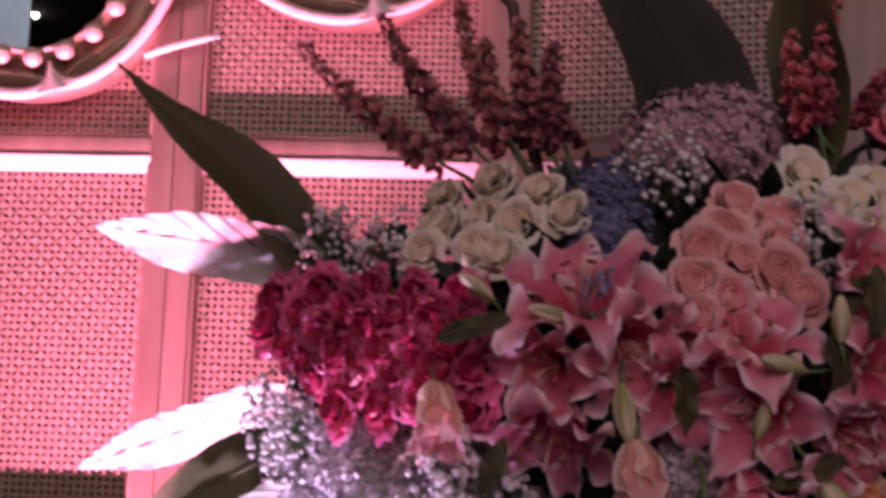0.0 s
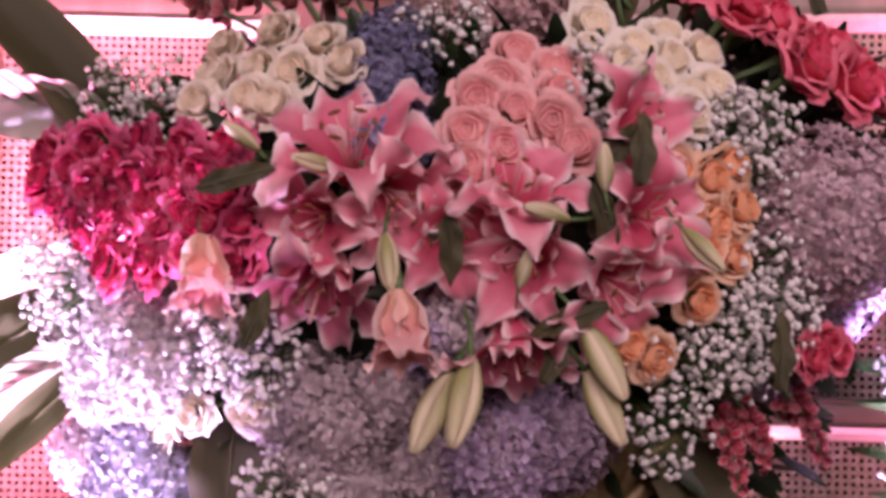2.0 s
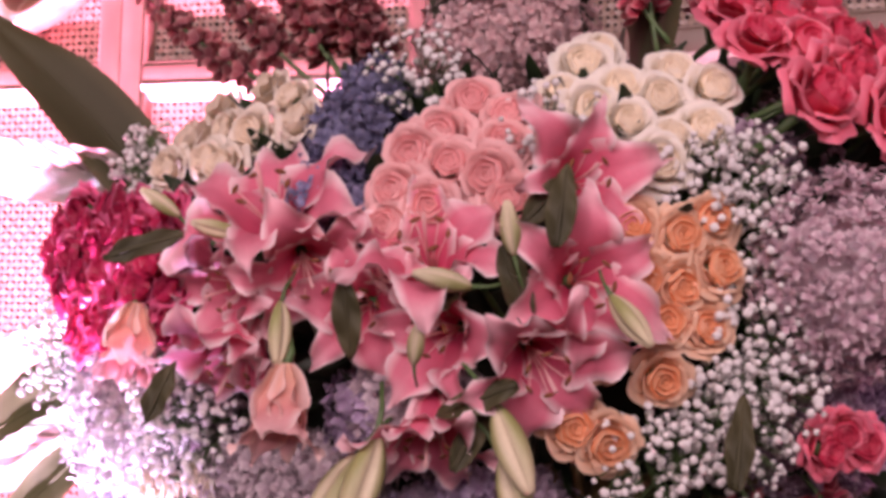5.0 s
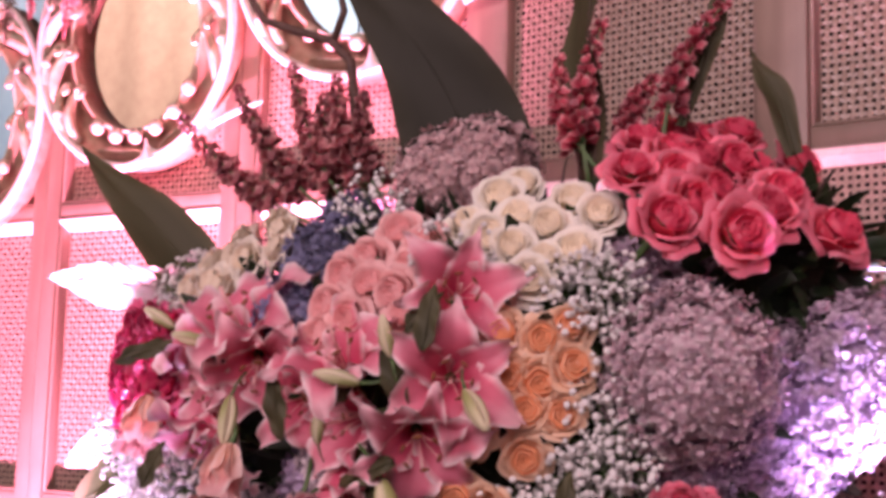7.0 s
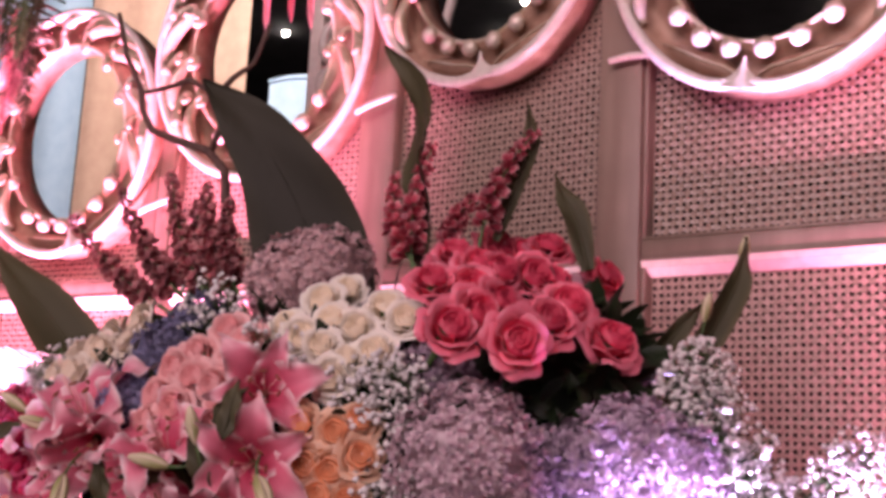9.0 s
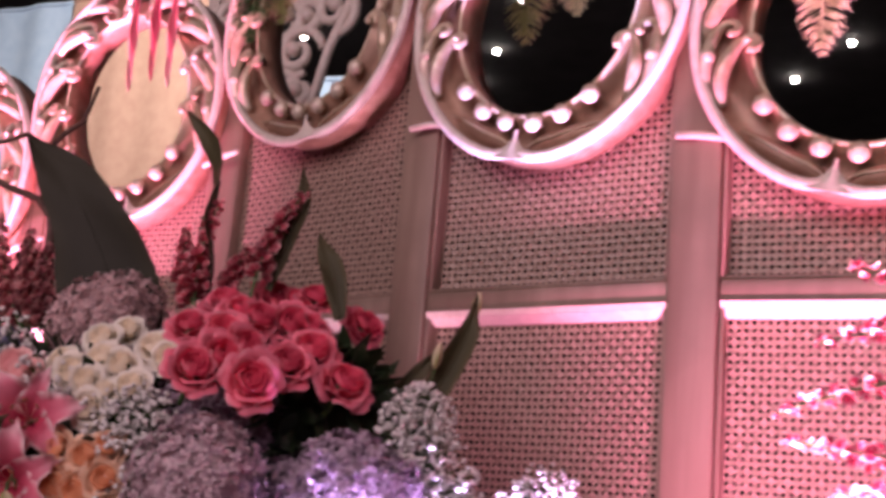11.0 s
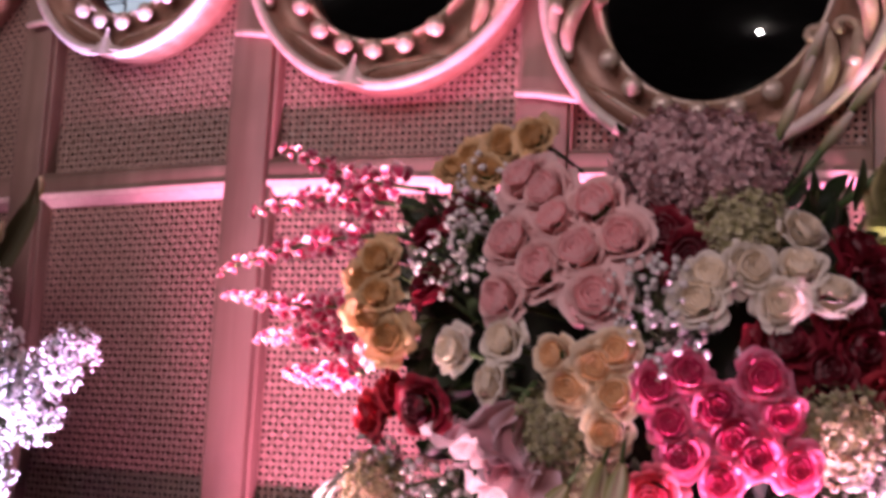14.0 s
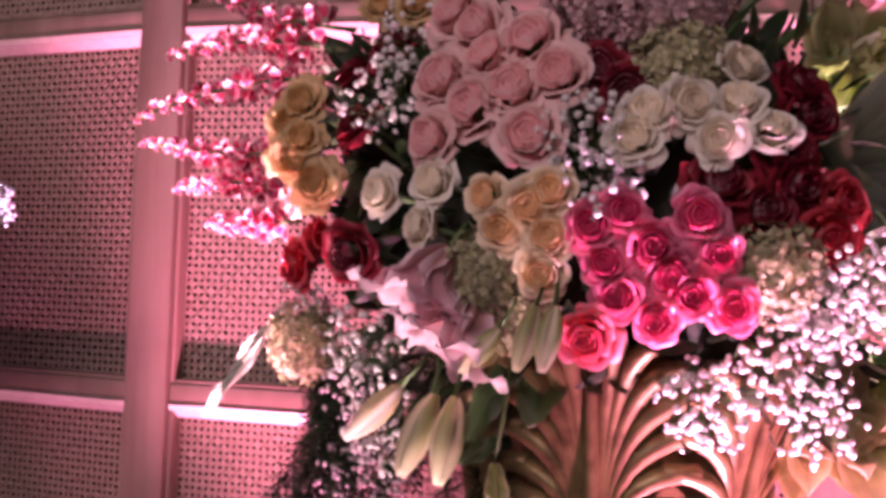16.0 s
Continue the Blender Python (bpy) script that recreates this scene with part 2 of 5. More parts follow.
PALE_BLUE = petal_shader("pale_blue_floret", (0.44, 0.44, 0.56), (0.64, 0.64, 0.74), (0.74, 0.73, 0.80), 0.6, 0.10)
ROSY = petal_shader("rosy_floret", (0.58, 0.35, 0.35), (0.77, 0.55, 0.53), (0.82, 0.64, 0.62), 0.6, 0.10)
BLUE = petal_shader("blue_floret", (0.15, 0.15, 0.27), (0.28, 0.28, 0.45), (0.40, 0.39, 0.54), 0.6, 0.25)
GREENISH = petal_shader("green_floret", (0.38, 0.38, 0.18), (0.62, 0.60, 0.36), (0.68, 0.66, 0.45), 0.6, 0.2)
BABY = petal_shader("white_blossom", (0.80, 0.76, 0.72), (0.90, 0.88, 0.85), None, 0.6, 0.05)
SPIKE_RED = petal_shader("spike_floret", (0.44, 0.035, 0.07), (0.68, 0.14, 0.19), (0.78, 0.40, 0.41), 0.5, 0.25)
BELL = petal_shader("peach_lily_petal", (0.84, 0.52, 0.38), (0.74, 0.22, 0.28), (0.92, 0.68, 0.62), 0.5, 0.1, 0.25, 0.55, 1.0)
GLADIOLUS = petal_shader("gladiolus_bud", (0.20, 0.24, 0.08), (0.78, 0.66, 0.50), (0.85, 0.74, 0.64), 0.5, 0.15)
SPIKE_DUSK = petal_shader("dusky_floret", (0.30, 0.06, 0.08), (0.55, 0.19, 0.19), (0.66, 0.36, 0.34), 0.6, 0.25)
PLUME = petal_shader("cream_plume", (0.62, 0.58, 0.36), (0.80, 0.76, 0.52), None, 0.7, 0.1)
LAMP_GLOW, _n, _l, _p = shader("downlight_glow")
_p.inputs["Emission Color"].default_value, _p.inputs["Emission Strength"].default_value = (1, 0.93, 0.85, 1), 30


# ---- mesh helpers ----
class Shape:
    """Gathers vertices, faces and uv, and makes one mesh."""

    def __init__(self):
        self.v, self.f, self.uv = [], [], []

    def add(self, verts, faces, uv=None):
        k = len(self.v)
        self.v += [tuple(p) for p in verts]
        self.uv += list(uv) if uv is not None else [(0.5, 0.5)] * len(verts)
        self.f += [tuple(i + k for i in f) for f in faces]
        return self

    def put(self, other, m):
        return self.add([m @ Vector(p) for p in other.v], other.f, other.uv)

    def mesh(self, name, material, smooth=True):
        me = bpy.data.meshes.new(name)
        me.from_pydata(self.v, [], self.f)
        layer = me.uv_layers.new(name="uv")
        loops = np.zeros(len(me.loops), dtype=np.int32)
        me.loops.foreach_get("vertex_index", loops)
        layer.data.foreach_set("uv", np.array(self.uv, dtype=np.float32)[loops].ravel())
        me.polygons.foreach_set("use_smooth", [smooth] * len(me.polygons))
        me.materials.append(material)
        me.update()
        return me


def part(name, shape, material, parent, label="", smooth=True, m=None):
    data = shape if isinstance(shape, bpy.types.Mesh) else shape.mesh(name, material, smooth)
    ob = new(name, data)
    ob.parent = parent
    if m is not None:
        ob.matrix_basis = m
    if label:
        tagged(ob, label)
    return ob


def thing(name, label, category, group="", m=None, kind=""):
    ob = new(name)
    ob.empty_display_size = 0.02
    if m is not None:
        ob.matrix_basis = m
    return tagged(ob, label, category, group, kind)


def grid_faces(nu, nv):
    return [(j * nu + i, j * nu + i + 1, (j + 1) * nu + i + 1, (j + 1) * nu + i) for j in range(nv - 1) for i in range(nu - 1)]


def sheet(nu, nv, at):
    """A grid of nu x nv points; at(u, v) with u in -1..1 and v in 0..1."""
    s = Shape()
    pts, uv = [], []
    for j in range(nv):
        for i in range(nu):
            u, v = 2 * i / (nu - 1) - 1, j / (nv - 1)
            pts.append(at(u, v))
            uv.append((u / 2 + 0.5, v))
    return s.add(pts, grid_faces(nu, nv), uv)


def box(x0, y0, z0, x1, y1, z1, bevel=0.003):
    bm = bmesh.new()
    bmesh.ops.create_cube(bm, size=1)
    for v in bm.verts:
        v.co = Vector(((x0 + x1) / 2 + v.co.x * (x1 - x0), (y0 + y1) / 2 + v.co.y * (y1 - y0), (z0 + z1) / 2 + v.co.z * (z1 - z0)))
    if bevel:
        bmesh.ops.bevel(bm, geom=bm.edges[:], offset=bevel, segments=2, affect="EDGES", profile=0.5)
    s = Shape()
    bm.verts.index_update()
    s.add([v.co.copy() for v in bm.verts], [[v.index for v in f.verts] for f in bm.faces])
    bm.free()
    return s


def tube(points, radii, sides=6, closed=False):
    """A round rod along points; radii: one number or one a point."""
    s = Shape()
    n = len(points)
    pts = [Vector(p) for p in points]
    radii = radii if hasattr(radii, "__len__") else [radii] * n
    verts, faces, uv = [], [], []
    side = None
    for i, p in enumerate(pts):
        a, b = (pts[i - 1], pts[(i + 1) % n]) if closed else (pts[max(i - 1, 0)], pts[min(i + 1, n - 1)])
        way = (b - a).normalized()
        ref = side if side is not None else (Vector((0, 0, 1)) if abs(way.z) < 0.9 else Vector((1, 0, 0)))
        side = (ref - way * ref.dot(way)).normalized()
        other = way.cross(side)
        for k in range(sides):
            c = 2 * math.pi * k / sides
            verts.append(p + (side * math.cos(c) + other * math.sin(c)) * radii[i])
            uv.append((k / sides, i / max(n - 1, 1)))
    for i in range(n if closed else n - 1):
        for k in range(sides):
            j = (i + 1) % n
            faces.append((i * sides + k, i * sides + (k + 1) % sides, j * sides + (k + 1) % sides, j * sides + k))
    if not closed:
        faces += [tuple(range(sides - 1, -1, -1)), tuple(range((n - 1) * sides, n * sides))]
    return s.add(verts, faces, uv)


def ball(r, rings=5, sides=8, m=None):
    pts, faces, uv = [(0, 0, -r)], [], [(0.5, 0)]
    for j in range(1, rings):
        a = math.pi * j / rings
        for k in range(sides):
            b = 2 * math.pi * k / sides
            pts.append((r * math.sin(a) * math.cos(b), r * math.sin(a) * math.sin(b), -r * math.cos(a)))
            uv.append((0.5, j / rings))
    pts.append((0, 0, r))
    uv.append((0.5, 1))
    for k in range(sides):
        faces.append((0, 1 + (k + 1) % sides, 1 + k))
        faces.append((len(pts) - 1, len(pts) - 1 - sides + k, len(pts) - 1 - sides + (k + 1) % sides))
        for j in range(rings - 2):
            a = 1 + j * sides
            faces.append((a + k, a + (k + 1) % sides, a + sides + (k + 1) % sides, a + sides + k))
    s = Shape()
    return s.add([m @ Vector(p) for p in pts] if m else pts, faces, uv)


def lathe(profile, sides=40, ripple=None):
    pts, faces = [], []
    n = len(profile)
    for j, (r, z) in enumerate(profile):
        for k in range(sides):
            a = 2 * math.pi * k / sides
            rr = r * (1 + (ripple(a, j / (n - 1)) if ripple else 0))
            pts.append((rr * math.cos(a), rr * math.sin(a), z))
    for j in range(n - 1):
        for k in range(sides):
            faces.append((j * sides + k, j * sides + (k + 1) % sides, (j + 1) * sides + (k + 1) % sides, (j + 1) * sides + k))
    return Shape().add(pts, faces)


def facing(at, outward, spin=0.0):
    """A pose at a point whose z axis goes outward."""
    q = Vector(outward).normalized().to_track_quat("Z", "Y")
    return Matrix.Translation(at) @ q.to_matrix().to_4x4() @ Matrix.Rotation(spin, 4, "Z")


# ---- the hall ----
def slab(name, s, material, label):
    ob = new(name, s.mesh(name, material, False))
    return tagged(ob, label, name.split("_")[0], "", "structure")


slab("floor", box(-14, -12, -0.2, 16, 26, 0.0, 0), CARPET, "dark carpeted ballroom floor")
slab("ceiling", box(-14, -12, 7.2, 16, 26, 7.4, 0), DARK_WALL, "black ballroom ceiling")
slab("wall_north", box(-14, 26, 0, 16, 26.2, 7.2, 0), DARK_WALL, "dark far wall of the hall")
slab("wall_south", box(-14, -12.2, 0, 16, -12, 7.2, 0), DARK_WALL, "dark wall behind the stage")
slab("wall_west", box(-14.2, -12, 0, -14, 26, 7.2, 0), DARK_WALL, "dark side wall of the hall")
slab("wall_east", box(16, -12, 0, 16.2, 26, 7.2, 0), DARK_WALL, "dark side wall of the hall")


def downlight(x, y):
    ob = thing("downlight", "small bright round downlight in the black ceiling", "ceiling light", "ceiling downlights", pose(x, y, 7.2))
    part("rim", lathe([(0.058, 0.0), (0.06, -0.015), (0.05, -0.015)], 16), DARK_WALL, ob)
    part("bulb", ball(0.042, 6, 10, Matrix.Translation((0, 0, -0.02))), LAMP_GLOW, ob, "glowing bulb")


# ---- the cane screen ----
POSTS = [(-2.11, 2.26), (-1.56, 2.23), (-1.02, 2.19), (-0.472, 2.15), (0.100, 2.12), (0.674, 1.955), (1.227, 1.858), (1.780, 1.850), (2.340, 1.875), (2.890, 1.94)]
FOOT = [1.82, 1.90, 2.03, 2.17, 2.30, 2.19, 2.086, 1.955, 1.83]  # undersides of the oval frames
LEAN_OF = [14, 14, 14, 13, 4, -9, -12, -13, -13]
RX, RZ, OX, OZ = 0.182, 0.214, 0.277, 0.297
RAILS = [(0.0, 0.10), (0.63, 0.67), (1.285, 1.325), (1.93, 1.97)]
STILE, PROUD = 0.041, 0.03


def weave(x0, z0, x1, z1, hole=None, pitch=0.0125):
    """Woven cane: ribbons both ways, over and under each other."""
    nx, nz = max(2, round((x1 - x0) / pitch)), max(2, round((z1 - z0) / pitch))
    dx, dz = (x1 - x0) / nx, (z1 - z0) / nz
    half, lift = 0.265 * pitch, 0.0012
    s = Shape()
    verts, faces = [], []

    def ribbon(path, across):
        k = len(verts)
        for p in path:
            verts.append((p[0] - across[0], p[1], p[2] - across[1]))
            verts.append((p[0] + across[0], p[1], p[2] + across[1]))
        for i in range(len(path) - 1):
            faces.append((k + 2 * i, k + 2 * i + 1, k + 2 * i + 3, k + 2 * i + 2))

    def run(fixed, n, m, upright):
        path = []
        for j in range(n + 1):
            if upright:
                x, z = x0 + (fixed + 0.5) * dx, z0 + j * dz
            else:
                x, z = x0 + j * dx, z0 + (fixed + 0.5) * dz
            if hole and hole(x, z):
                if len(path) > 1:
                    ribbon(path, (half, 0) if upright else (0, half))
                path = []
                continue
            side = lift if (j + fixed + upright) % 2 else -lift
            path.append((x, side, z))
        if len(path) > 1:
            ribbon(path, (half, 0) if upright else (0, half))

    for i in range(nx):
        run(i, nz, nx, True)
    for i in range(nz):
        run(i, nx, nz, False)
    return s.add(verts, faces)


def screen_bay(k):
    (ax, ay), (bx, by) = POSTS[k], POSTS[k + 1]
    wide = math.hypot(bx - ax, by - ay)
    turn = math.degrees(math.atan2(by - ay, bx - ax))
    bay = thing("cane_screen", "wooden screen panel with woven cane squares in stained rails", "screen", "panels of the cane screen", pose(ax, ay, 0, 0, 0, turn))
    zc, lean = FOOT[k] + OZ, radians(LEAN_OF[k])

    def hole(x, z):
        x, z = x - wide / 2, z - zc
        x, z = x * math.cos(lean) + z * math.sin(lean), -x * math.sin(lean) + z * math.cos(lean)
        return (x / (OX - 0.03)) ** 2 + (z / (OZ - 0.03)) ** 2 < 1

    top = FOOT[k] + 0.22
    if k > 3:
        (cx, cy) = POSTS[k - 1]
        swing = (math.degrees(math.atan2(ay - cy, ax - cx)) - turn) / 2
        part("stile", box(-STILE, -PROUD - 0.005, 0, STILE, 0.02, max(top, FOOT[k - 1] + 0.22), 0.0015), WOOD, bay, "", True, pose(0, 0, 0, 0, 0, swing))
    else:
        part("stile", box(0.0004, -PROUD - 0.004, 0, STILE, 0.02, top, 0.0012), WOOD, bay)
    if k < 3 or k == len(POSTS) - 2:
        part("stile", box(wide - STILE, -PROUD - 0.004, 0, wide - 0.0004, 0.02, top, 0.0012), WOOD, bay)
    for z0, z1 in RAILS:
        part("rail", box(STILE, -PROUD, z0, wide - STILE, 0.016, z1), WOOD, bay)
        if z0 > 0:
            # slope added under the rail; its ivory tone paints the lit underside
            slope = Shape()
            for x in (STILE + 0.001, wide - STILE - 0.001):
                slope.add([(x, -PROUD - 0.003, z0 + 0.004), (x, -PROUD + 0.002, z0 - 0.006), (x, -0.006, z0 - 0.019), (x, 0.0, z0 - 0.019), (x, 0.0, z0 + 0.004)], [])
            slope.f = [(0, 5, 6, 1), (1, 6, 7, 2), (2, 7, 8, 3), (0, 1, 2, 3, 4), (9, 8, 7, 6, 5)]
            part("cove_moulding", slope, IVORY, bay, "added pale slope for the rail's lit underside", False)
    for z0, z1 in ((RAILS[1][1], RAILS[2][0]), (RAILS[2][1], RAILS[3][0]), (RAILS[3][1], top)):
        for bx0, bz0, bx1, bz1 in ((STILE, z0, STILE + 0.007, z1), (wide - STILE - 0.007, z0, wide - STILE, z1), (STILE + 0.007, z0, wide - STILE - 0.007, z0 + 0.007)) + (((STILE + 0.007, z1 - 0.007, wide - STILE - 0.007, z1),) if z1 < top else ()):
            part("bead_moulding", box(bx0, -PROUD + 0.002, bz0, bx1, 0.004, bz1, 0.002), WOOD, bay)
    for z0, z1, h in ((RAILS[0][1], RAILS[1][0], None), (RAILS[1][1], RAILS[2][0], None), (RAILS[2][1], RAILS[3][0], None), (RAILS[3][1], top, hole)):
        w = part("cane_weave", weave(STILE, z0, wide - STILE, z1, h), CANE, bay, "woven cane", False)
        w["kind"] = "stuff"
    # dark sheets stand in for the shaded hollow seen through the weave
    part("backing", box(STILE, 0.010, 0.1, wide - STILE, 0.014, RAILS[3][1], 0), BACKING, bay, "dark sheet for the shaded hollow")
    back = Shape()
    n = 40
    for i in range(n):
        xa, xb = STILE + (wide - 2 * STILE) * i / n, STILE + (wide - 2 * STILE) * (i + 1) / n
        z = RAILS[3][1]
        while z < top and not hole((xa + xb) / 2, z + 0.005):
            z += 0.005
        back.add([(xa, 0.012, RAILS[3][1]), (xb, 0.012, RAILS[3][1]), (xb, 0.012, z), (xa, 0.012, z)], [(0, 1, 2, 3)])
    part("upper_backing", back, BACKING, bay, "dark sheet for the shaded hollow", False)
    return pose(ax, ay, 0, 0, 0, turn) @ pose(wide / 2, -0.055, zc, 0, -math.degrees(lean), 0)


def scroll(r, turns=1.35, thick=0.011, sides=6, n=18):
    """A carved C-scroll in the x-z plane: a tapering spiral that ends in a knob."""
    pts, radii = [], []
    for i in range(n):
        t = i / (n - 1)
        a, d = 2 * math.pi * turns * t, r * (1 - 0.82 * t)
        pts.append((d * math.cos(a), -0.012 * t, d * math.sin(a)))
        radii.append(thick * (0.45 + 0.55 * math.sin(math.pi * min(1, 0.15 + t))))
    s = tube(pts, radii, sides)
    return s.put(ball(thick * 1.25, 5, 8), Matrix.Translation(pts[-1]))


def oval(rx, rz, a, y=0.0, cusp=0.0):
    """A point of the oval at angle a from its foot, with a small cusp at the foot."""
    lift = cusp * math.exp(-(a / 0.12) ** 2)
    return Vector((rx * math.sin(a), y, -rz * math.cos(a) + lift))


def carved_frame(m):
    ob = thing("oval_frame", "carved champagne-gilt oval frame with scrolls and beads", "frame", "carved frames on the screen", m)
    n = 72
    ring = Shape()
    profile = [(0.00, 0.052), (0.00, -0.012), (0.10, -0.016), (0.22, 0.004), (0.55, 0.016), (0.80, 0.008), (0.93, -0.016), (1.00, -0.014), (1.00, 0.052)]
    verts, faces = [], []
    for i in range(n):
        a = 2 * math.pi * i / n - math.pi
        for w, y in profile:
            verts.append(oval(RX + (OX - RX) * w, RZ + (OZ - RZ) * w, a, y))
    c = len(profile)
    for i in range(n):
        for j in range(c):
            faces.append((i * c + j, i * c + (j + 1) % c, ((i + 1) % n) * c + (j + 1) % c, ((i + 1) % n) * c + j))
    ring.add(verts, faces)
    part("ring", ring, GILT_DEEP, ob, "brown-gilt ground of the carving")
    lip = [oval(OX, OZ, 2 * math.pi * i / 96 - math.pi, -0.022, 0.010) for i in range(96)]
    part("outer_lip", tube(lip, 0.0105, 8, True), IVORY, ob, "ivory rolled lip")
    rim = [oval(RX + 0.004, RZ + 0.004, 2 * math.pi * i / 72 - math.pi, -0.014) for i in range(72)]
    part("inner_lip", tube(rim, 0.005, 6, True), GILT, ob)
    bead = ball(0.0175, 8, 12).mesh("bead", GILT)
    for i in (-2.5, -1.5, -0.5, 0.5, 1.5, 2.5):
        a = 0.29 * i
        p = oval(RX + 0.016, RZ + 0.018, a, -0.022)
        part("bead", bead, GILT, ob, "", True, Matrix.Translation(p) @ Matrix.Diagonal((1, 0.8, 1, 1)))
    for side in (-1, 1):
        path = [oval(RX + (OX - RX) * w, RZ + (OZ - RZ) * w, a, 0.006) for a, w in ((0.05, 0.86), (0.09, 0.70), (0.18, 0.62), (0.32, 0.62), (0.46, 0.64), (0.58, 0.70), (0.68, 0.82))]
        for q in path:
            q.x *= side
        part("crescent_leaf", tube(path, [0.003, 0.010, 0.017, 0.020, 0.019, 0.014, 0.004], 10), GILT_DEEP, ob)
        vein = [q + Vector((0, -0.012 - 0.007 * math.sin(math.pi * i / 6), 0.004)) for i, q in enumerate(path)]
        part("leaf_vein", tube(vein, [0.001, 0.002, 0.003, 0.003, 0.003, 0.002, 0.001], 6), GILT, ob)
    foot = oval(OX, OZ, 0, -0.026)
    flare = sheet(9, 9, lambda u, v: (u * (0.003 + 0.048 * (1 - v) ** 2.4), foot.y - 0.010 * (1 - u * u) * (1 - 0.7 * v), foot.z - 0.004 + 0.055 * v + 0.006 * u * u * (1 - v)))
    part("cusp", flare, IVORY, ob, "pointed ivory cusp")
    for side in (-1, 1):
        for a0, sweep, w0, w1, thick in ((0.86, 0.40, 0.80, 0.22, 0.014), (0.95, 0.42, 0.98, 0.58, 0.013), (1.30, 0.42, 0.80, 0.20, 0.016), (1.42, 0.36, 0.98, 0.60, 0.013), (1.76, 0.44, 0.84, 0.20, 0.017), (1.88, 0.36, 0.98, 0.60, 0.013), (2.24, 0.44, 0.86, 0.22, 0.016), (2.36, 0.34, 0.98, 0.60, 0.012), (2.72, 0.34, 0.90, 0.40, 0.012)):
            pts, radii = [], []
            for i in range(13):
                t = i / 12
                a, w = a0 + sweep * t, w0 + (w1 - w0) * t ** 1.6
                pts.append(oval(RX + (OX - RX) * w, RZ + (OZ - RZ) * w, a, -0.014 - 0.010 * math.sin(math.pi * t)))
                radii.append(thick * (0.25 + 0.75 * math.sin(math.pi * (0.1 + 0.75 * t))))
            end, way = pts[-1], (pts[-1] - pts[-2]).normalized()
            turn = Vector((way.z, 0, -way.x)) * -1
            for i in range(1, 9):
                b = i / 8 * 4.4
                q = 0.021 * (1 - 0.085 * i)
                pts.append(end + turn * 0.021 + (-turn * math.cos(b) + way * math.sin(b)) * q + Vector((0, -0.002 * i, 0)))
                radii.append(thick * 0.62 * (1 - 0.02 * i))
            for q in pts:
                q.x *= side
            part("acanthus_scroll", tube(pts, radii, 7), GILT, ob)
        for a, w in ((1.18, 0.80), (1.66, 0.78), (2.14, 0.78)):
            p = oval(RX + (OX - RX) * w, RZ + (OZ - RZ) * w, a, -0.026)
            part("bead", bead, GILT, ob, "", True, Matrix.Translation((p.x * side, p.y, p.z)) @ Matrix.Scale(0.8, 4))
    return ob


for k in range(len(POSTS) - 1):
    carved_frame(screen_bay(k))


def ledge(a, b):
    ob = thing("ledge_moulding", "short ivory moulding across a screen post", "moulding", "mouldings between the frames")
    a, b = Vector(a), Vector(b)
    part("bar", tube([a, a.lerp(b, 0.35) + Vector((0, 0, 0.004)), a.lerp(b, 0.7) + Vector((0, 0, 0.003)), b], [0.006, 0.007, 0.007, 0.005], 8), IVORY, ob)


ledge((-0.53, 2.09, 2.105), (-0.40, 2.085, 2.145))
ledge((0.06, 2.06, 2.292), (0.16, 2.04, 2.314))
ledge((0.65, 1.905, 2.287), (0.75, 1.89, 2.284))
ledge((1.19, 1.815, 2.210), (1.30, 1.81, 2.192))
ledge((1.735, 1.80, 2.068), (1.85, 1.80, 2.050))


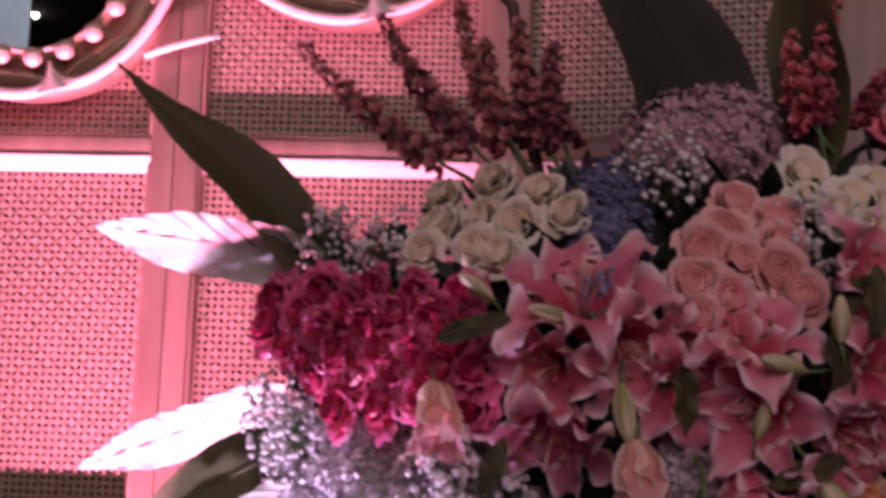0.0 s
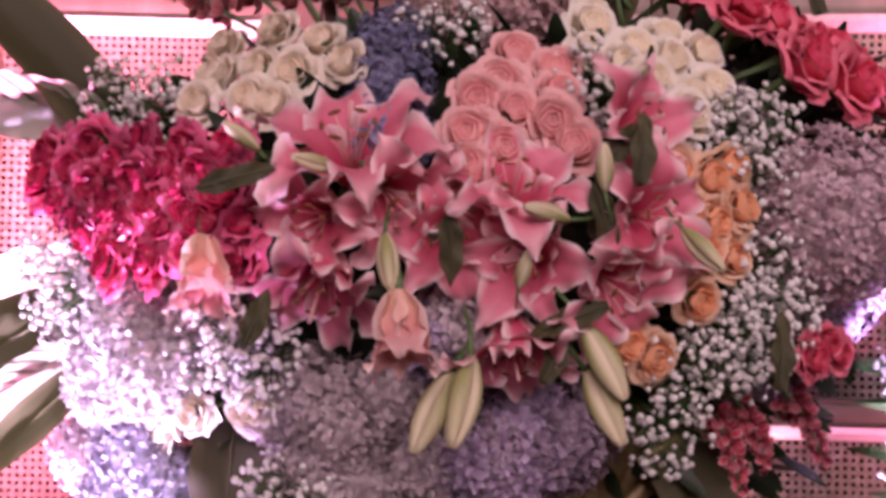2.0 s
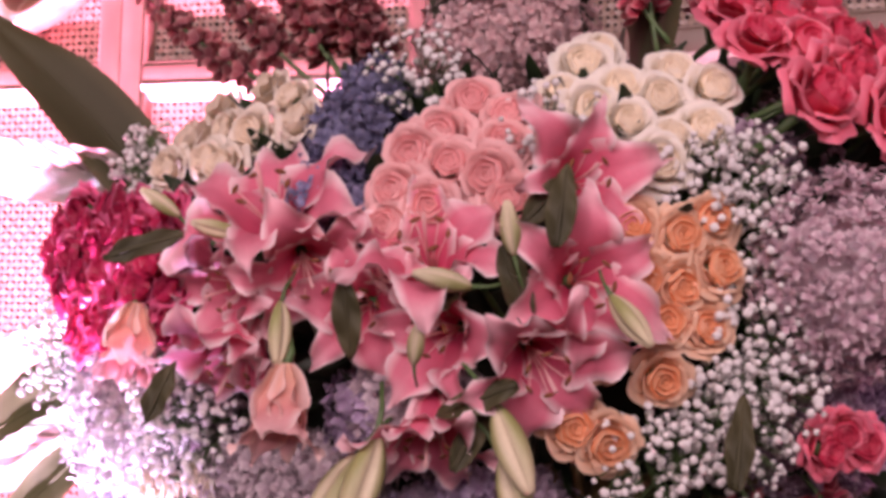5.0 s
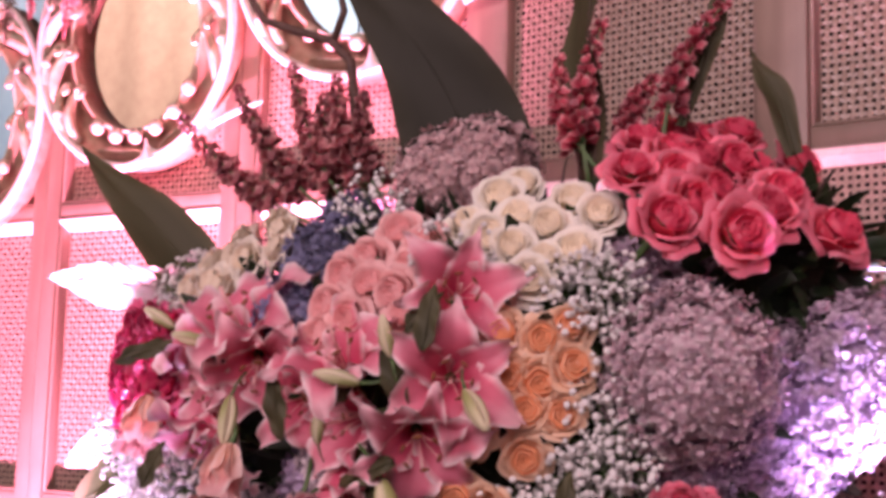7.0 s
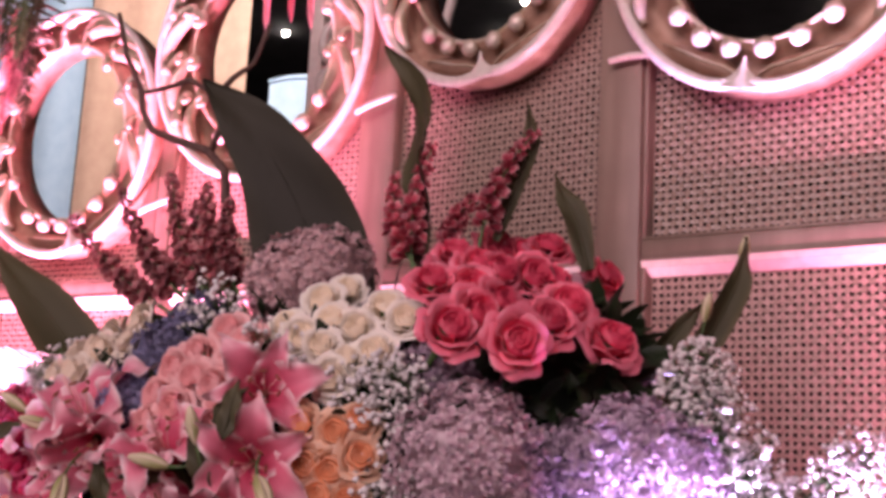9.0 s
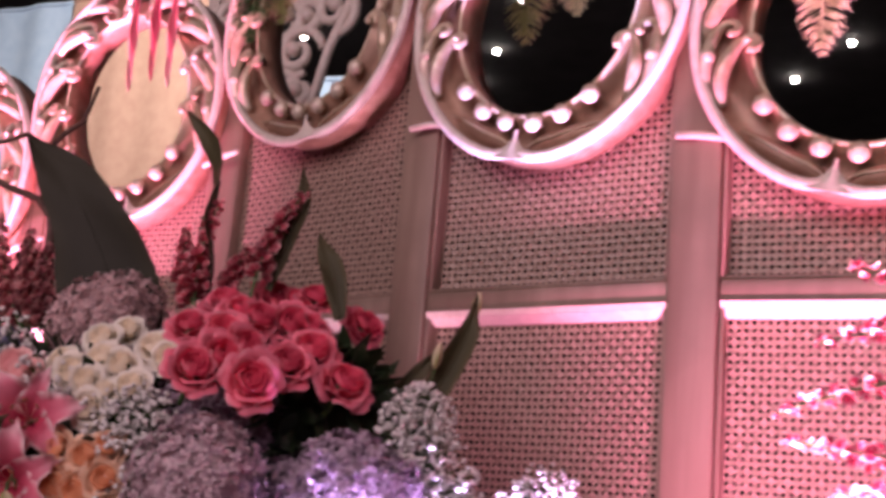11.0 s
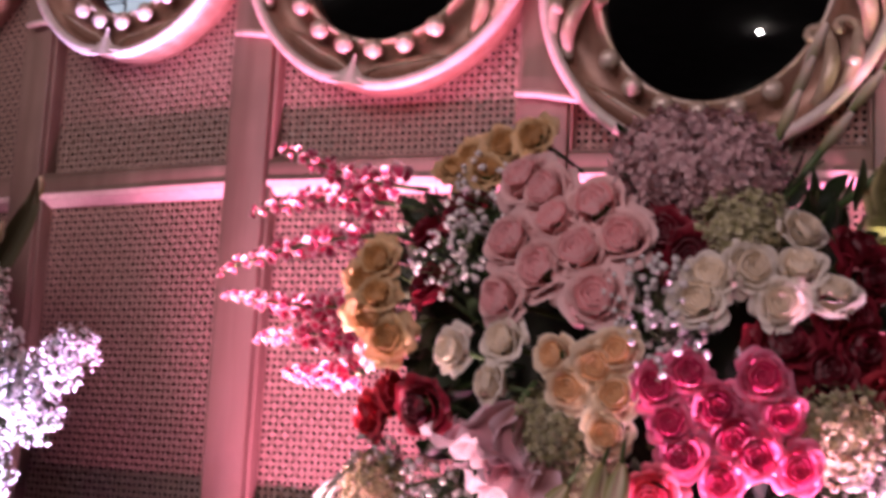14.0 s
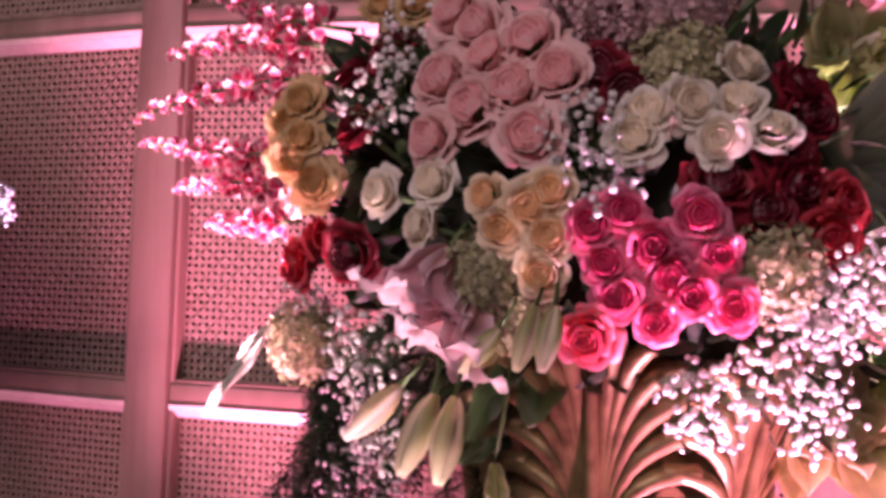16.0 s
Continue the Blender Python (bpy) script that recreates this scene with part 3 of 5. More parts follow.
# ---- flowers ----
def rose_parts(material, r=0.035, loose=0.0, seed=0):
    rng = random.Random(seed)

    def petal(r0, h, span, curl, a0, z0):
        def at(u, v):
            round_top = math.sqrt(max(0.0, 1 - abs(u) ** 2.4))
            lift = h * v * (0.66 + 0.34 * round_top)
            rad = r0 * (0.26 + 0.74 * math.sin(math.pi / 2 * min(1, v * 1.2)) ** 0.8)
            roll = max(0, v - 0.58) / 0.42
            rad += curl * roll ** 1.5 * (0.45 + 0.55 * round_top)
            rad *= 1 + (0.015 + (0.03 + 0.05 * loose) * roll) * math.sin((4.0 + 3 * loose) * u + a0 * 3)
            lift -= curl * 0.8 * roll ** 2.6 + r * 0.02 * roll * math.sin(5 * u + a0 * 5)
            a = a0 + u * span * (0.40 + 0.60 * math.sin(math.pi * min(1, 0.10 + 0.66 * v)))
            return (rad * math.cos(a), rad * math.sin(a), z0 + lift)
        return sheet(11, 8, at)

    heart = Shape()
    pts, uv = [], []
    turns, rings = 48, 17
    for j in range(rings):
        q = j / (rings - 1)
        for i in range(turns + 1):
            a = 2 * math.pi * i / turns
            d = 0.54 * q
            phase = (3.6 * q ** 0.75 - i / turns + 0.09 * math.sin(3 * a + seed)) % 1.0
            lipped = phase ** 2.2 if phase < 0.9 else (1 - phase) * 8
            z = r * (0.92 - 0.30 * d * d + 0.40 * lipped * min(1, 0.35 + q))
            w = r * d * (1 + 0.05 * math.sin(5 * a + 4 * q))
            pts.append((w * math.cos(a), w * math.sin(a), z))
            uv.append((0.5, 0.12 + 0.75 * lipped * (0.4 + 0.6 * q)))
    heart.add(pts, grid_faces(turns + 1, rings), uv)
    k = 0.4
    outer = []
    count = 13
    for i in range(count):
        t = i / (count - 1)
        outer.append(petal(r * (0.50 + 0.36 * t), r * (1.16 - 0.34 * t) * rng.uniform(0.95, 1.04), 1.0 - 0.22 * t, r * (0.10 + 0.20 * t + 0.06 * rng.random() + 0.20 * loose * rng.random()), k, -0.002 * t))
        k += 2.4 + rng.uniform(-0.12, 0.12)
    stem = tube([(0, 0, -0.16), (0.004, 0, -0.08), (0, 0, 0.0)], [0.0028, 0.003, 0.005], 6)
    stem.put(ball(r * 0.34, 5, 8), Matrix.Translation((0, 0, 0.004)))
    return heart.mesh("heart", material), [o.mesh("petal", material) for o in outer], stem.mesh("stem", STEM)


ROSE_KINDS = {}


def rose(name_of, material, at, outward, size, label, group, rng, loose=0.0):
    key = (material.name, loose)
    if key not in ROSE_KINDS:
        ROSE_KINDS[key] = [rose_parts(material, 0.035, loose, s) for s in range(3)]
    heart, petals, stem = ROSE_KINDS[key][rng.randrange(3)]
    s = size / 0.07
    m = facing(at, outward, rng.uniform(0, 6.28)) @ Matrix.Translation((0, 0, -0.028 * s)) @ Matrix.Scale(s, 4)
    ob = thing(name_of, label, "rose", group, m)
    part("heart", heart, material, ob)
    for p in petals:
        part("petal", p, material, ob)
    part("stem", stem, STEM, ob, "green stem")
    return ob


def lily_petal(length, width, start, bend, wave, seed):
    def at(u, v):
        w = width * 1.1 * (math.sin(math.pi * (0.07 + 0.925 * v ** 0.88)) ** 0.8) * (1 - 0.42 * v ** 4) * (1 + 0.05 * math.sin(8 * v + seed))
        steps = 24
        x = z = 0.0
        whole = v * steps
        for i in range(int(whole) + 1):
            piece = min(1, whole - i)
            if piece <= 0:
                break
            a = start + bend * ((i + 0.5) / steps) ** 2.2
            x += piece * length / steps * math.sin(a)
            z += piece * length / steps * math.cos(a)
        a = start + bend * v ** 2.2
        fold = 0.22 * w * u * u - 0.10 * w * (1 - abs(u)) ** 3 + wave * math.sin(17 * v + 2.0 * (1 if u > 0 else -1) + seed) * abs(u) ** 2.5 * min(1, 2 * v)
        return (x + 0.004 - fold * math.cos(a), u * w, z + fold * math.sin(a))
    return sheet(13, 18, at)


def lily(at, outward, size, rng, label, group, material=None, closed=0.0, spin=None, trumpet=False):
    material = material or LILY
    m = facing(at, outward, rng.uniform(0, 6.28) if spin is None else spin) @ Matrix.Translation((0, 0, -0.045 * size / 0.16)) @ Matrix.Scale(size / 0.16, 4)
    ob = thing("lily", label, "lily", group, m)
    for i in range(6):
        wide = 0.0285 if i % 2 == 0 else 0.0205
        s = lily_petal(rng.uniform(0.105, 0.118), wide * 1.3, 0.20, rng.uniform(1.7, 2.5), 0.009, rng.uniform(0, 6)) if trumpet else lily_petal(rng.uniform(0.098, 0.112), wide, 0.52 - 0.40 * closed, (1.75 + rng.uniform(-0.5, 0.9)) * (1 - 0.80 * closed), 0.0095 * (1 - 0.4 * closed), rng.uniform(0, 6))
        part("petal", s, material, ob, "", True, Matrix.Rotation(math.pi / 3 * i, 4, "Z") @ Matrix.Translation((0, 0, 0.002 * (i % 2))))
    if closed < 0.5:
        for i in range(6):
            a = math.pi / 3 * i + 0.4
            tip = Vector((0.020 * math.cos(a), 0.020 * math.sin(a), 0.058))
            st = tube([(0, 0, 0.005), (tip.x * 0.4, tip.y * 0.4, 0.035), tip], [0.0009, 0.0008, 0.0006], 5)
            stamen = part("stamen", st, PINK, ob)
            part("anther", tube([tip + Vector((-0.005 * math.sin(a), 0.005 * math.cos(a), 0)), tip, tip + Vector((0.005 * math.sin(a), -0.005 * math.cos(a), 0))], [0.001, 0.0022, 0.001], 6), ANTHER, stamen, "brown anther")
        part("pistil", tube([(0, 0, 0.0), (0, 0, 0.05), (0.004, 0, 0.078)], [0.0014, 0.0011, 0.002], 6), PINK, ob, "pale pink pistil")
    part("stem", tube([(0, 0, -0.16 if closed < 0.5 else -0.03), (0.004, 0, -0.06 if closed < 0.5 else -0.015), (0, 0, 0.006)], [0.003, 0.0035, 0.006], 6), STEM, ob, "green stem")
    return ob


def lily_bud(at, way, length, rng, group, label="closed cream-green lily bud on its stem", material=None):
    """A ribbed bud that points along way."""
    m = facing(at, way, rng.uniform(0, 6.28))
    ob = thing("lily_bud", label, "flower bud", group, m @ Matrix.Scale(length / 0.09, 4) @ Matrix.Translation((0, 0, -0.045)))
    pts, faces, uv = [], [], []
    for j in range(11):
        v = j / 10
        r = 0.0172 * math.sin(math.pi * (0.05 + 0.88 * v)) ** 0.75 * (1.08 - 0.22 * v)
        for k in range(24):
            a = 2 * math.pi * k / 24
            rr = r * (1 - 0.34 * math.cos(1.5 * a) ** 16 + 0.09 * math.cos(3 * a + 3.14))
            pts.append((rr * math.cos(a), rr * math.sin(a), 0.09 * v))
            uv.append((0.5 + 0.5 * abs(math.cos(1.5 * a)) ** 2, 0.1 + 0.8 * v * v))
    for j in range(10):
        for k in range(24):
            faces.append((j * 24 + k, j * 24 + (k + 1) % 24, (j + 1) * 24 + (k + 1) % 24, (j + 1) * 24 + k))
    faces += [tuple(range(23, -1, -1)), tuple(range(240, 264))]
    part("bud", Shape().add(pts, faces, uv), material or BUD, ob)
    part("stem", tube([(0.016, 0.012, -0.05), (0.006, 0.004, -0.025), (0, 0, 0.004)], [0.0022, 0.0024, 0.004], 6), STEM, ob, "green stem")
    return ob


def floret(r, rng, petals=4):
    s = Shape()
    for i in range(petals):
        a = 2 * math.pi * i / petals + rng.uniform(-0.15, 0.15)
        c, d = math.cos(a), math.sin(a)
        w, up = r * rng.uniform(0.36, 0.5), rng.uniform(0.0, 0.7) * r
        pts = [(0, 0, 0), (0.55 * r * c - w * d, 0.55 * r * d + w * c, up * 0.3), (r * c, r * d, up), (0.55 * r * c + w * d, 0.55 * r * d - w * c, up * 0.3), (0.55 * r * c, 0.55 * r * d, up * 0.6)]
        s.add(pts, [(0, 3, 4), (0, 4, 1), (3, 2, 4), (4, 2, 1)], [(0.5, 0), (0, 0.5), (0.5, 1), (1, 0.5), (0.5, 0.5)])
    return s


def floret_head(at, outward, r, material, label, group, rng, squash=0.85, size=0.0098, name_of="hydrangea"):
    """A round head of some hundred small florets over a dark core."""
    ob = thing(name_of, label, "flower head", group, facing(at, outward, rng.uniform(0, 6.28)))
    count = int(min(900, 7.5 * (r / size) ** 2))
    s = Shape()
    for i in range(count):
        z = 1 - 1.72 * (i + 0.5) / count
        a = 2.39996 * i + rng.uniform(-0.2, 0.2)
        q = math.sqrt(1 - z * z)
        n = Vector((q * math.cos(a), q * math.sin(a), z))
        bump = 1 + rng.uniform(-0.13, 0.12) + 0.06 * noise.noise(n * 3 + Vector(at) * 9)
        p = Vector((n.x * r, n.y * r, n.z * r * squash)) * bump
        s.put(floret(size * rng.uniform(0.8, 1.25), rng), facing(p, n + Vector((rng.uniform(-.35, .35), rng.uniform(-.35, .35), rng.uniform(-.35, .35))), rng.uniform(0, 6.28)))
    f = part("bloom", s, material, ob, "", False)
    f["kind"] = "stuff"
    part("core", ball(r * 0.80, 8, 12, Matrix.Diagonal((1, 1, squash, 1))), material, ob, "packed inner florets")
    part("stem", tube([(0, 0, -r - 0.10), (0.004, 0, -r * 0.9), (0, 0, -r * 0.6)], [0.003, 0.0035, 0.005], 6), STEM, ob, "green stem")
    return ob


def baby_breath(at, outward, r, rng, group, count=92, dot=0.0043, label="airy cloud of small white gypsophila blossoms"):
    ob = thing("gypsophila", label, "filler flower", group, facing(at, outward, rng.uniform(0, 6.28)))
    dots, stems = Shape(), Shape()
    for i in range(count):
        while True:
            p = Vector((rng.uniform(-1, 1), rng.uniform(-1, 1), rng.uniform(-0.5, 0.8)))
            if p.length < 1:
                break
        p *= r
        d = dot * rng.uniform(0.7, 1.3)
        dots.put(ball(d, 4, 6, Matrix.Diagonal((1, 1, 0.75, 1))), facing(p, p + Vector((0, 0, r))))
        knot = Vector((p.x * 0.35, p.y * 0.35, -r * 0.35))
        stems.put(tube([knot, p], 0.0005, 3), Matrix())
        if i % 6 == 0:
            stems.put(tube([(0, 0, -r - 0.06), knot], 0.0008, 3), Matrix())
    b = part("blossom_cloud", dots, BABY, ob)
    b["kind"] = "stuff"
    part("stem_spray", stems, STEM, ob, "thin green stems")["kind"] = "stuff"
    return ob


def spike(base, tip, material, rng, group, label, width=0.017, count=34, bow=0.02, start=0.25):
    """A flower spike: small cups up a bowed stem."""
    base, tip = Vector(base), Vector(tip)
    ob = thing("flower_spike", label, "flower spike", group, Matrix.Translation(base))
    way = tip - base
    side = way.cross(Vector((0, 1, 0))).normalized()
    line = lambda t: way * t + side * bow * math.sin(math.pi * t)
    part("stem", tube([line(i / 8) for i in range(9)], [0.0035 - 0.0024 * i / 8 for i in range(9)], 6), STEM, ob, "green stem")
    s = Shape()
    for i in range(count):
        t = start + (1 - start) * i / (count - 1)
        size = width * (1.1 - 0.75 * t) * rng.uniform(0.75, 1.2)
        a = 2.4 * i
        out = (side * math.cos(a) + Vector((0, 1, 0)) * math.sin(a)) + way.normalized() * 0.7
        for q in range(5):
            b = 1.256 * q
            f = facing(line(t) + out.normalized() * size * 0.5, out, b)
            s.put(sheet(3, 3, lambda u, v: (size * (0.2 + 0.6 * v), u * size * 0.45 * math.sin(math.pi * (0.15 + 0.75 * v)), size * (v - 0.35 * v * v) )), f)
    part("bloom", s, material, ob)["kind"] = "stuff"
    return ob


def leaf(base, tip, width, material, label, group, normal=(0, -1, 0.1), droop=0.0, fold=0.25, name_of="leaf", wave=0.004, ribs=0):
    base, tip, normal = Vector(base), Vector(tip), Vector(normal).normalized()
    way = tip - base
    length = way.length
    y = way.normalized()
    x = y.cross(normal).normalized()
    n = x.cross(y)
    ob = thing(name_of, label, "leaf", group, Matrix.Translation(base))

    def at(u, v):
        w = width / 2 * math.sin(math.pi * min(1, 0.03 + 0.97 * v) ** 0.85) ** 0.7
        ripple = wave * math.sin(14 * v + 2 * u) * abs(u) + ((0.0025 if material is LEAF_PALE else 0.0007) * math.sin(ribs * math.pi * (v - 0.25 * abs(u))) if ribs else 0)
        return y * length * v + x * u * w + n * (fold * w * abs(u) - droop * length * v * v + ripple)

    s = sheet(11, 26 if not ribs else 60, at)
    back = sheet(11, 26 if not ribs else 60, lambda u, v: at(u, v) - n * 0.0012)
    s.add(back.v, [f[::-1] for f in back.f], back.uv)
    part("blade", s, material, ob)
    part("midrib", tube([at(0, i / 10) + n * 0.0004 for i in range(11)], [0.0032 * (1 - 0.8 * i / 10) for i in range(11)], 6), material, ob, "raised midrib")
    return ob


def long_leaf(points, widths, material, label, group, normal=(0, -1, 0.1), fold=0.2, twist=0.0, wave=0.004, ribs=0):
    """A leaf whose midrib bends through points, base first, with a half-width at each."""
    base = Vector(points[0])
    pts = [Vector(q) - base for q in points]
    ob = thing("leaf", label, "leaf", group, Matrix.Translation(base))

    def along(v, values):
        f = min(v, 0.9999) * (len(values) - 1)
        i = int(f)
        f -= i
        a, b, c, d = values[max(i - 1, 0)], values[i], values[i + 1], values[min(i + 2, len(values) - 1)]
        return b + (c - a) * (0.5 * f) + (a * 2 - b * 5 + c * 4 - d) * (0.5 * f * f) + (b * 3 - a - c * 3 + d) * (0.5 * f ** 3)

    def at(u, v):
        q, way = along(v, pts), (along(min(1, v + 0.02), pts) - along(max(0, v - 0.02), pts)).normalized()
        n = Matrix.Rotation(twist * v, 3, way) @ Vector(normal)
        x = way.cross(n).normalized()
        n = x.cross(way)
        w = max(0.0004, along(v, widths))
        ripple = wave * math.sin(11 * v + 2.5 * u) * abs(u) + (0.0009 * math.sin(ribs * math.pi * (v - 0.25 * abs(u))) if ribs else 0)
        return q + x * u * w + n * (fold * w * abs(u) + ripple)

    s = sheet(11, 60, at)
    back = sheet(11, 60, lambda u, v: at(u, v) - Vector(normal).normalized() * 0.0012)
    s.add(back.v, [f[::-1] for f in back.f], back.uv)
    part("blade", s, material, ob)
    part("midrib", tube([at(0, i / 16) for i in range(17)], [0.003 * (1 - 0.8 * i / 16) for i in range(17)], 6), material, ob, "raised midrib")
    return ob


def dome_core(radii):
    s = ball(1, 14, 22, Matrix.Diagonal((*[r * 0.76 for r in radii[:3]], 1)))
    s.v = [(x, y, z * (radii[3] / radii[2] if z > 0 else 1)) for x, y, z in s.v]
    return s


def bed(centre, radii, group, count, rng, label):
    """Dark foliage packed round a foam block."""
    ob = thing("foliage_bed", label, "foliage", group, Matrix.Translation(centre))
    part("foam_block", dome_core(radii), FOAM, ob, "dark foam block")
    s = Shape()
    for i in range(count):
        z = 1 - 2 * (i + 0.5) / count
        a = 2.39996 * i
        q = math.sqrt(1 - z * z)
        n = Vector((q * math.cos(a), q * math.sin(a), z))
        p = Vector((n.x * radii[0], n.y * radii[1], n.z * radii[3 if n.z > 0 else 2])) * rng.uniform(0.74, 0.9)
        long, wide = rng.uniform(0.035, 0.07), rng.uniform(0.008, 0.014)
        lf = sheet(3, 5, lambda u, v: (u * wide * math.sin(math.pi * (0.05 + 0.9 * v)), 0.2 * abs(u) * wide + long * 0.25 * v * v, long * v))
        s.put(lf, facing(p, n + Vector((rng.uniform(-.7, .7), rng.uniform(-.7, .7), rng.uniform(-.7, .7))), rng.uniform(0, 6.28)))
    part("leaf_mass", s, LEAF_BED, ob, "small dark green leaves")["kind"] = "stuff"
    return ob


def urn(at):
    """A fluted bowl wrapped in six acanthus leaves, each a curved blade with a rib and fanned flutes."""
    ob = thing("urn", "tall antique-gold urn with acanthus leaf relief", "urn", "gold urns", Matrix.Translation(at))
    lobes = lambda a, v: 0.03 * math.cos(24 * a)
    part("bowl", lathe([(0.05, -0.42), (0.055, -0.40), (0.07, -0.36), (0.115, -0.26), (0.15, -0.16), (0.165, -0.06), (0.172, -0.01), (0.175, 0.0), (0.17, 0.012), (0.15, 0.0)], 96, lobes), URN_GOLD, ob)
    part("foot", lathe([(0.10, -0.62), (0.10, -0.59), (0.06, -0.55), (0.035, -0.49), (0.05, -0.43), (0.05, -0.42)], 32), URN_GOLD, ob)
    part("plinth", box(-0.15, -0.15, -at[2], 0.15, 0.15, -0.62, 0.01), URN_GOLD, ob)
    ends = [(0.026, 0.085), (0.058, 0.078), (0.088, 0.055), (0.110, 0.022), (0.121, -0.018), (0.118, -0.062), (0.098, -0.100)]
    for i in range(6):
        a = 2 * math.pi * (i + 0.5) / 6

        def on(x, z, proud, a=a):
            v = min(1, max(0, (z + 0.20) / 0.28))
            r = 0.150 + 0.035 * v + 0.030 * v ** 3 + 0.010 * math.cos(min(1.5, abs(x) / 0.08)) + proud
            b = a + x / 0.185
            return (r * math.cos(b), r * math.sin(b), z)

        def blade(u, v):
            return on(u * 0.118 * math.sin(math.pi * (0.10 + 0.66 * v)) ** 0.8, -0.20 + 0.275 * v - 0.02 * u * u, -0.003)
        leaf_of = part("acanthus_leaf", sheet(25, 16, blade), URN_GOLD, ob)
        for side in (-1, 1):
            for k, (x1, z1) in enumerate(ends):
                x0, z0 = 0.011 + 0.002 * k, -0.185 + 0.004 * k
                path, wide = [], []
                for q in range(11):
                    t = q / 10
                    path.append(on(side * (x0 + (x1 - x0) * t ** 2.3), z0 + (z1 - z0) * math.sin(t * 1.5) ** 0.9, 0.004 + 0.012 * t ** 3))
                    wide.append(0.0035 + 0.0115 * math.sin(math.pi * (0.02 + 0.80 * t)) * t ** 0.5)
                part("flute", tube(path, wide, 7), URN_GOLD, leaf_of)
        part("rib", tube([on(0, -0.20 + 0.29 * q / 8, 0.012) for q in range(9)], [0.011 - 0.004 * q / 8 for q in range(9)], 8), URN_GOLD, leaf_of)
    return ob


rng = random.Random(7)
G1, G2 = "flowers of the mixed arrangement", "flowers of the urn arrangement"
C1, C2 = Vector((0.32, 1.68, 1.55)), Vector((2.08, 1.50, 1.55))


def out_of(centre, p, up=0.0):
    n = Vector(p) - centre
    return Vector((n.x, n.y - 0.12, n.z + up))


def roses(points, material, size, label, group, centre, loose=0.0, jitter=0.35, name_of="rose"):
    for p in points:
        n = out_of(centre, p).normalized() + Vector((rng.uniform(-1, 1), rng.uniform(-1, 1), rng.uniform(-1, 1))) * jitter
        rose(name_of, material, p, n, size * rng.uniform(0.9, 1.1), label, group, rng, loose)

# ---- the mixed arrangement ----
urn((0.42, 1.60, 1.30))
bed(Vector((0.32, 1.59, 1.55)), (0.54, 0.34, 0.46, 0.30), G1, 900, rng, "dense dark green foliage bed of the arrangement")
roses([(0.317, 1.319, 1.741), (0.356, 1.301, 1.722), (0.294, 1.285, 1.703), (0.357, 1.278, 1.692), (0.308, 1.263, 1.671), (0.270, 1.271, 1.681), (0.345, 1.257, 1.658), (0.258, 1.253, 1.644), (0.256, 1.240, 1.609), (0.294, 1.244, 1.629), (0.367, 1.247, 1.634), (0.261, 1.234, 1.577)], PINK, 0.060, "open soft pink rose among the lilies", G1, C1, 0, 0.25)
roses([(0.416, 1.395, 1.792), (0.402, 1.334, 1.750), (0.468, 1.314, 1.718), (0.507, 1.311, 1.702), (0.538, 1.332, 1.713), (0.506, 1.411, 1.785), (0.545, 1.396, 1.765), (0.499, 1.289, 1.674), (0.457, 1.354, 1.758), (0.496, 1.353, 1.747), (0.434, 1.320, 1.731), (0.429, 1.440, 1.814)], WHITE, 0.058, "open creamy white garden rose", G1, C1, 0, 0.25)
roses([(0.052, 1.454, 1.784), (0.106, 1.386, 1.761), (0.032, 1.339, 1.686), (-0.011, 1.396, 1.719), (0.079, 1.343, 1.715), (0.040, 1.372, 1.725), (-0.006, 1.460, 1.763), (0.132, 1.335, 1.727), (-0.025, 1.370, 1.683), (0.057, 1.321, 1.678)], CREAM, 0.058, "open pale cream garden rose", G1, C1, 0, 0.25)
roses([(-0.205, 1.484, 1.633), (-0.137, 1.400, 1.638), (-0.080, 1.351, 1.637), (-0.030, 1.313, 1.627), (0.016, 1.288, 1.625), (-0.179, 1.422, 1.577), (-0.130, 1.374, 1.589), (-0.082, 1.336, 1.593), (-0.036, 1.305, 1.585), (0.009, 1.280, 1.578), (-0.138, 1.376, 1.535), (-0.093, 1.339, 1.548), (-0.047, 1.308, 1.545), (-0.005, 1.285, 1.550), (0.036, 1.266, 1.550), (-0.112, 1.356, 1.507), (-0.066, 1.322, 1.510), (-0.016, 1.292, 1.519), (0.031, 1.269, 1.516), (-0.159, 1.410, 1.610), (-0.104, 1.359, 1.612), (-0.054, 1.321, 1.607), (-0.010, 1.293, 1.599), (-0.150, 1.388, 1.556), (-0.107, 1.350, 1.567), (-0.064, 1.320, 1.568), (-0.020, 1.293, 1.564), (0.023, 1.275, 1.590), (-0.206, 1.465, 1.602)], CRIMSON, 0.064, "loose crimson rose with glossy petals", G1, C1, 0.8, 0.45)
roses([(0.520, 1.276, 1.607), (0.554, 1.281, 1.578), (0.508, 1.265, 1.529), (0.543, 1.276, 1.525), (0.505, 1.269, 1.477), (0.487, 1.260, 1.565), (0.476, 1.267, 1.614), (0.520, 1.268, 1.559), (0.444, 1.253, 1.498), (0.458, 1.269, 1.419), (0.427, 1.261, 1.434), (0.546, 1.290, 1.624)], PEACH, 0.060, "peach-orange rose beside the lilies", G1, C1, 0, 0.2)
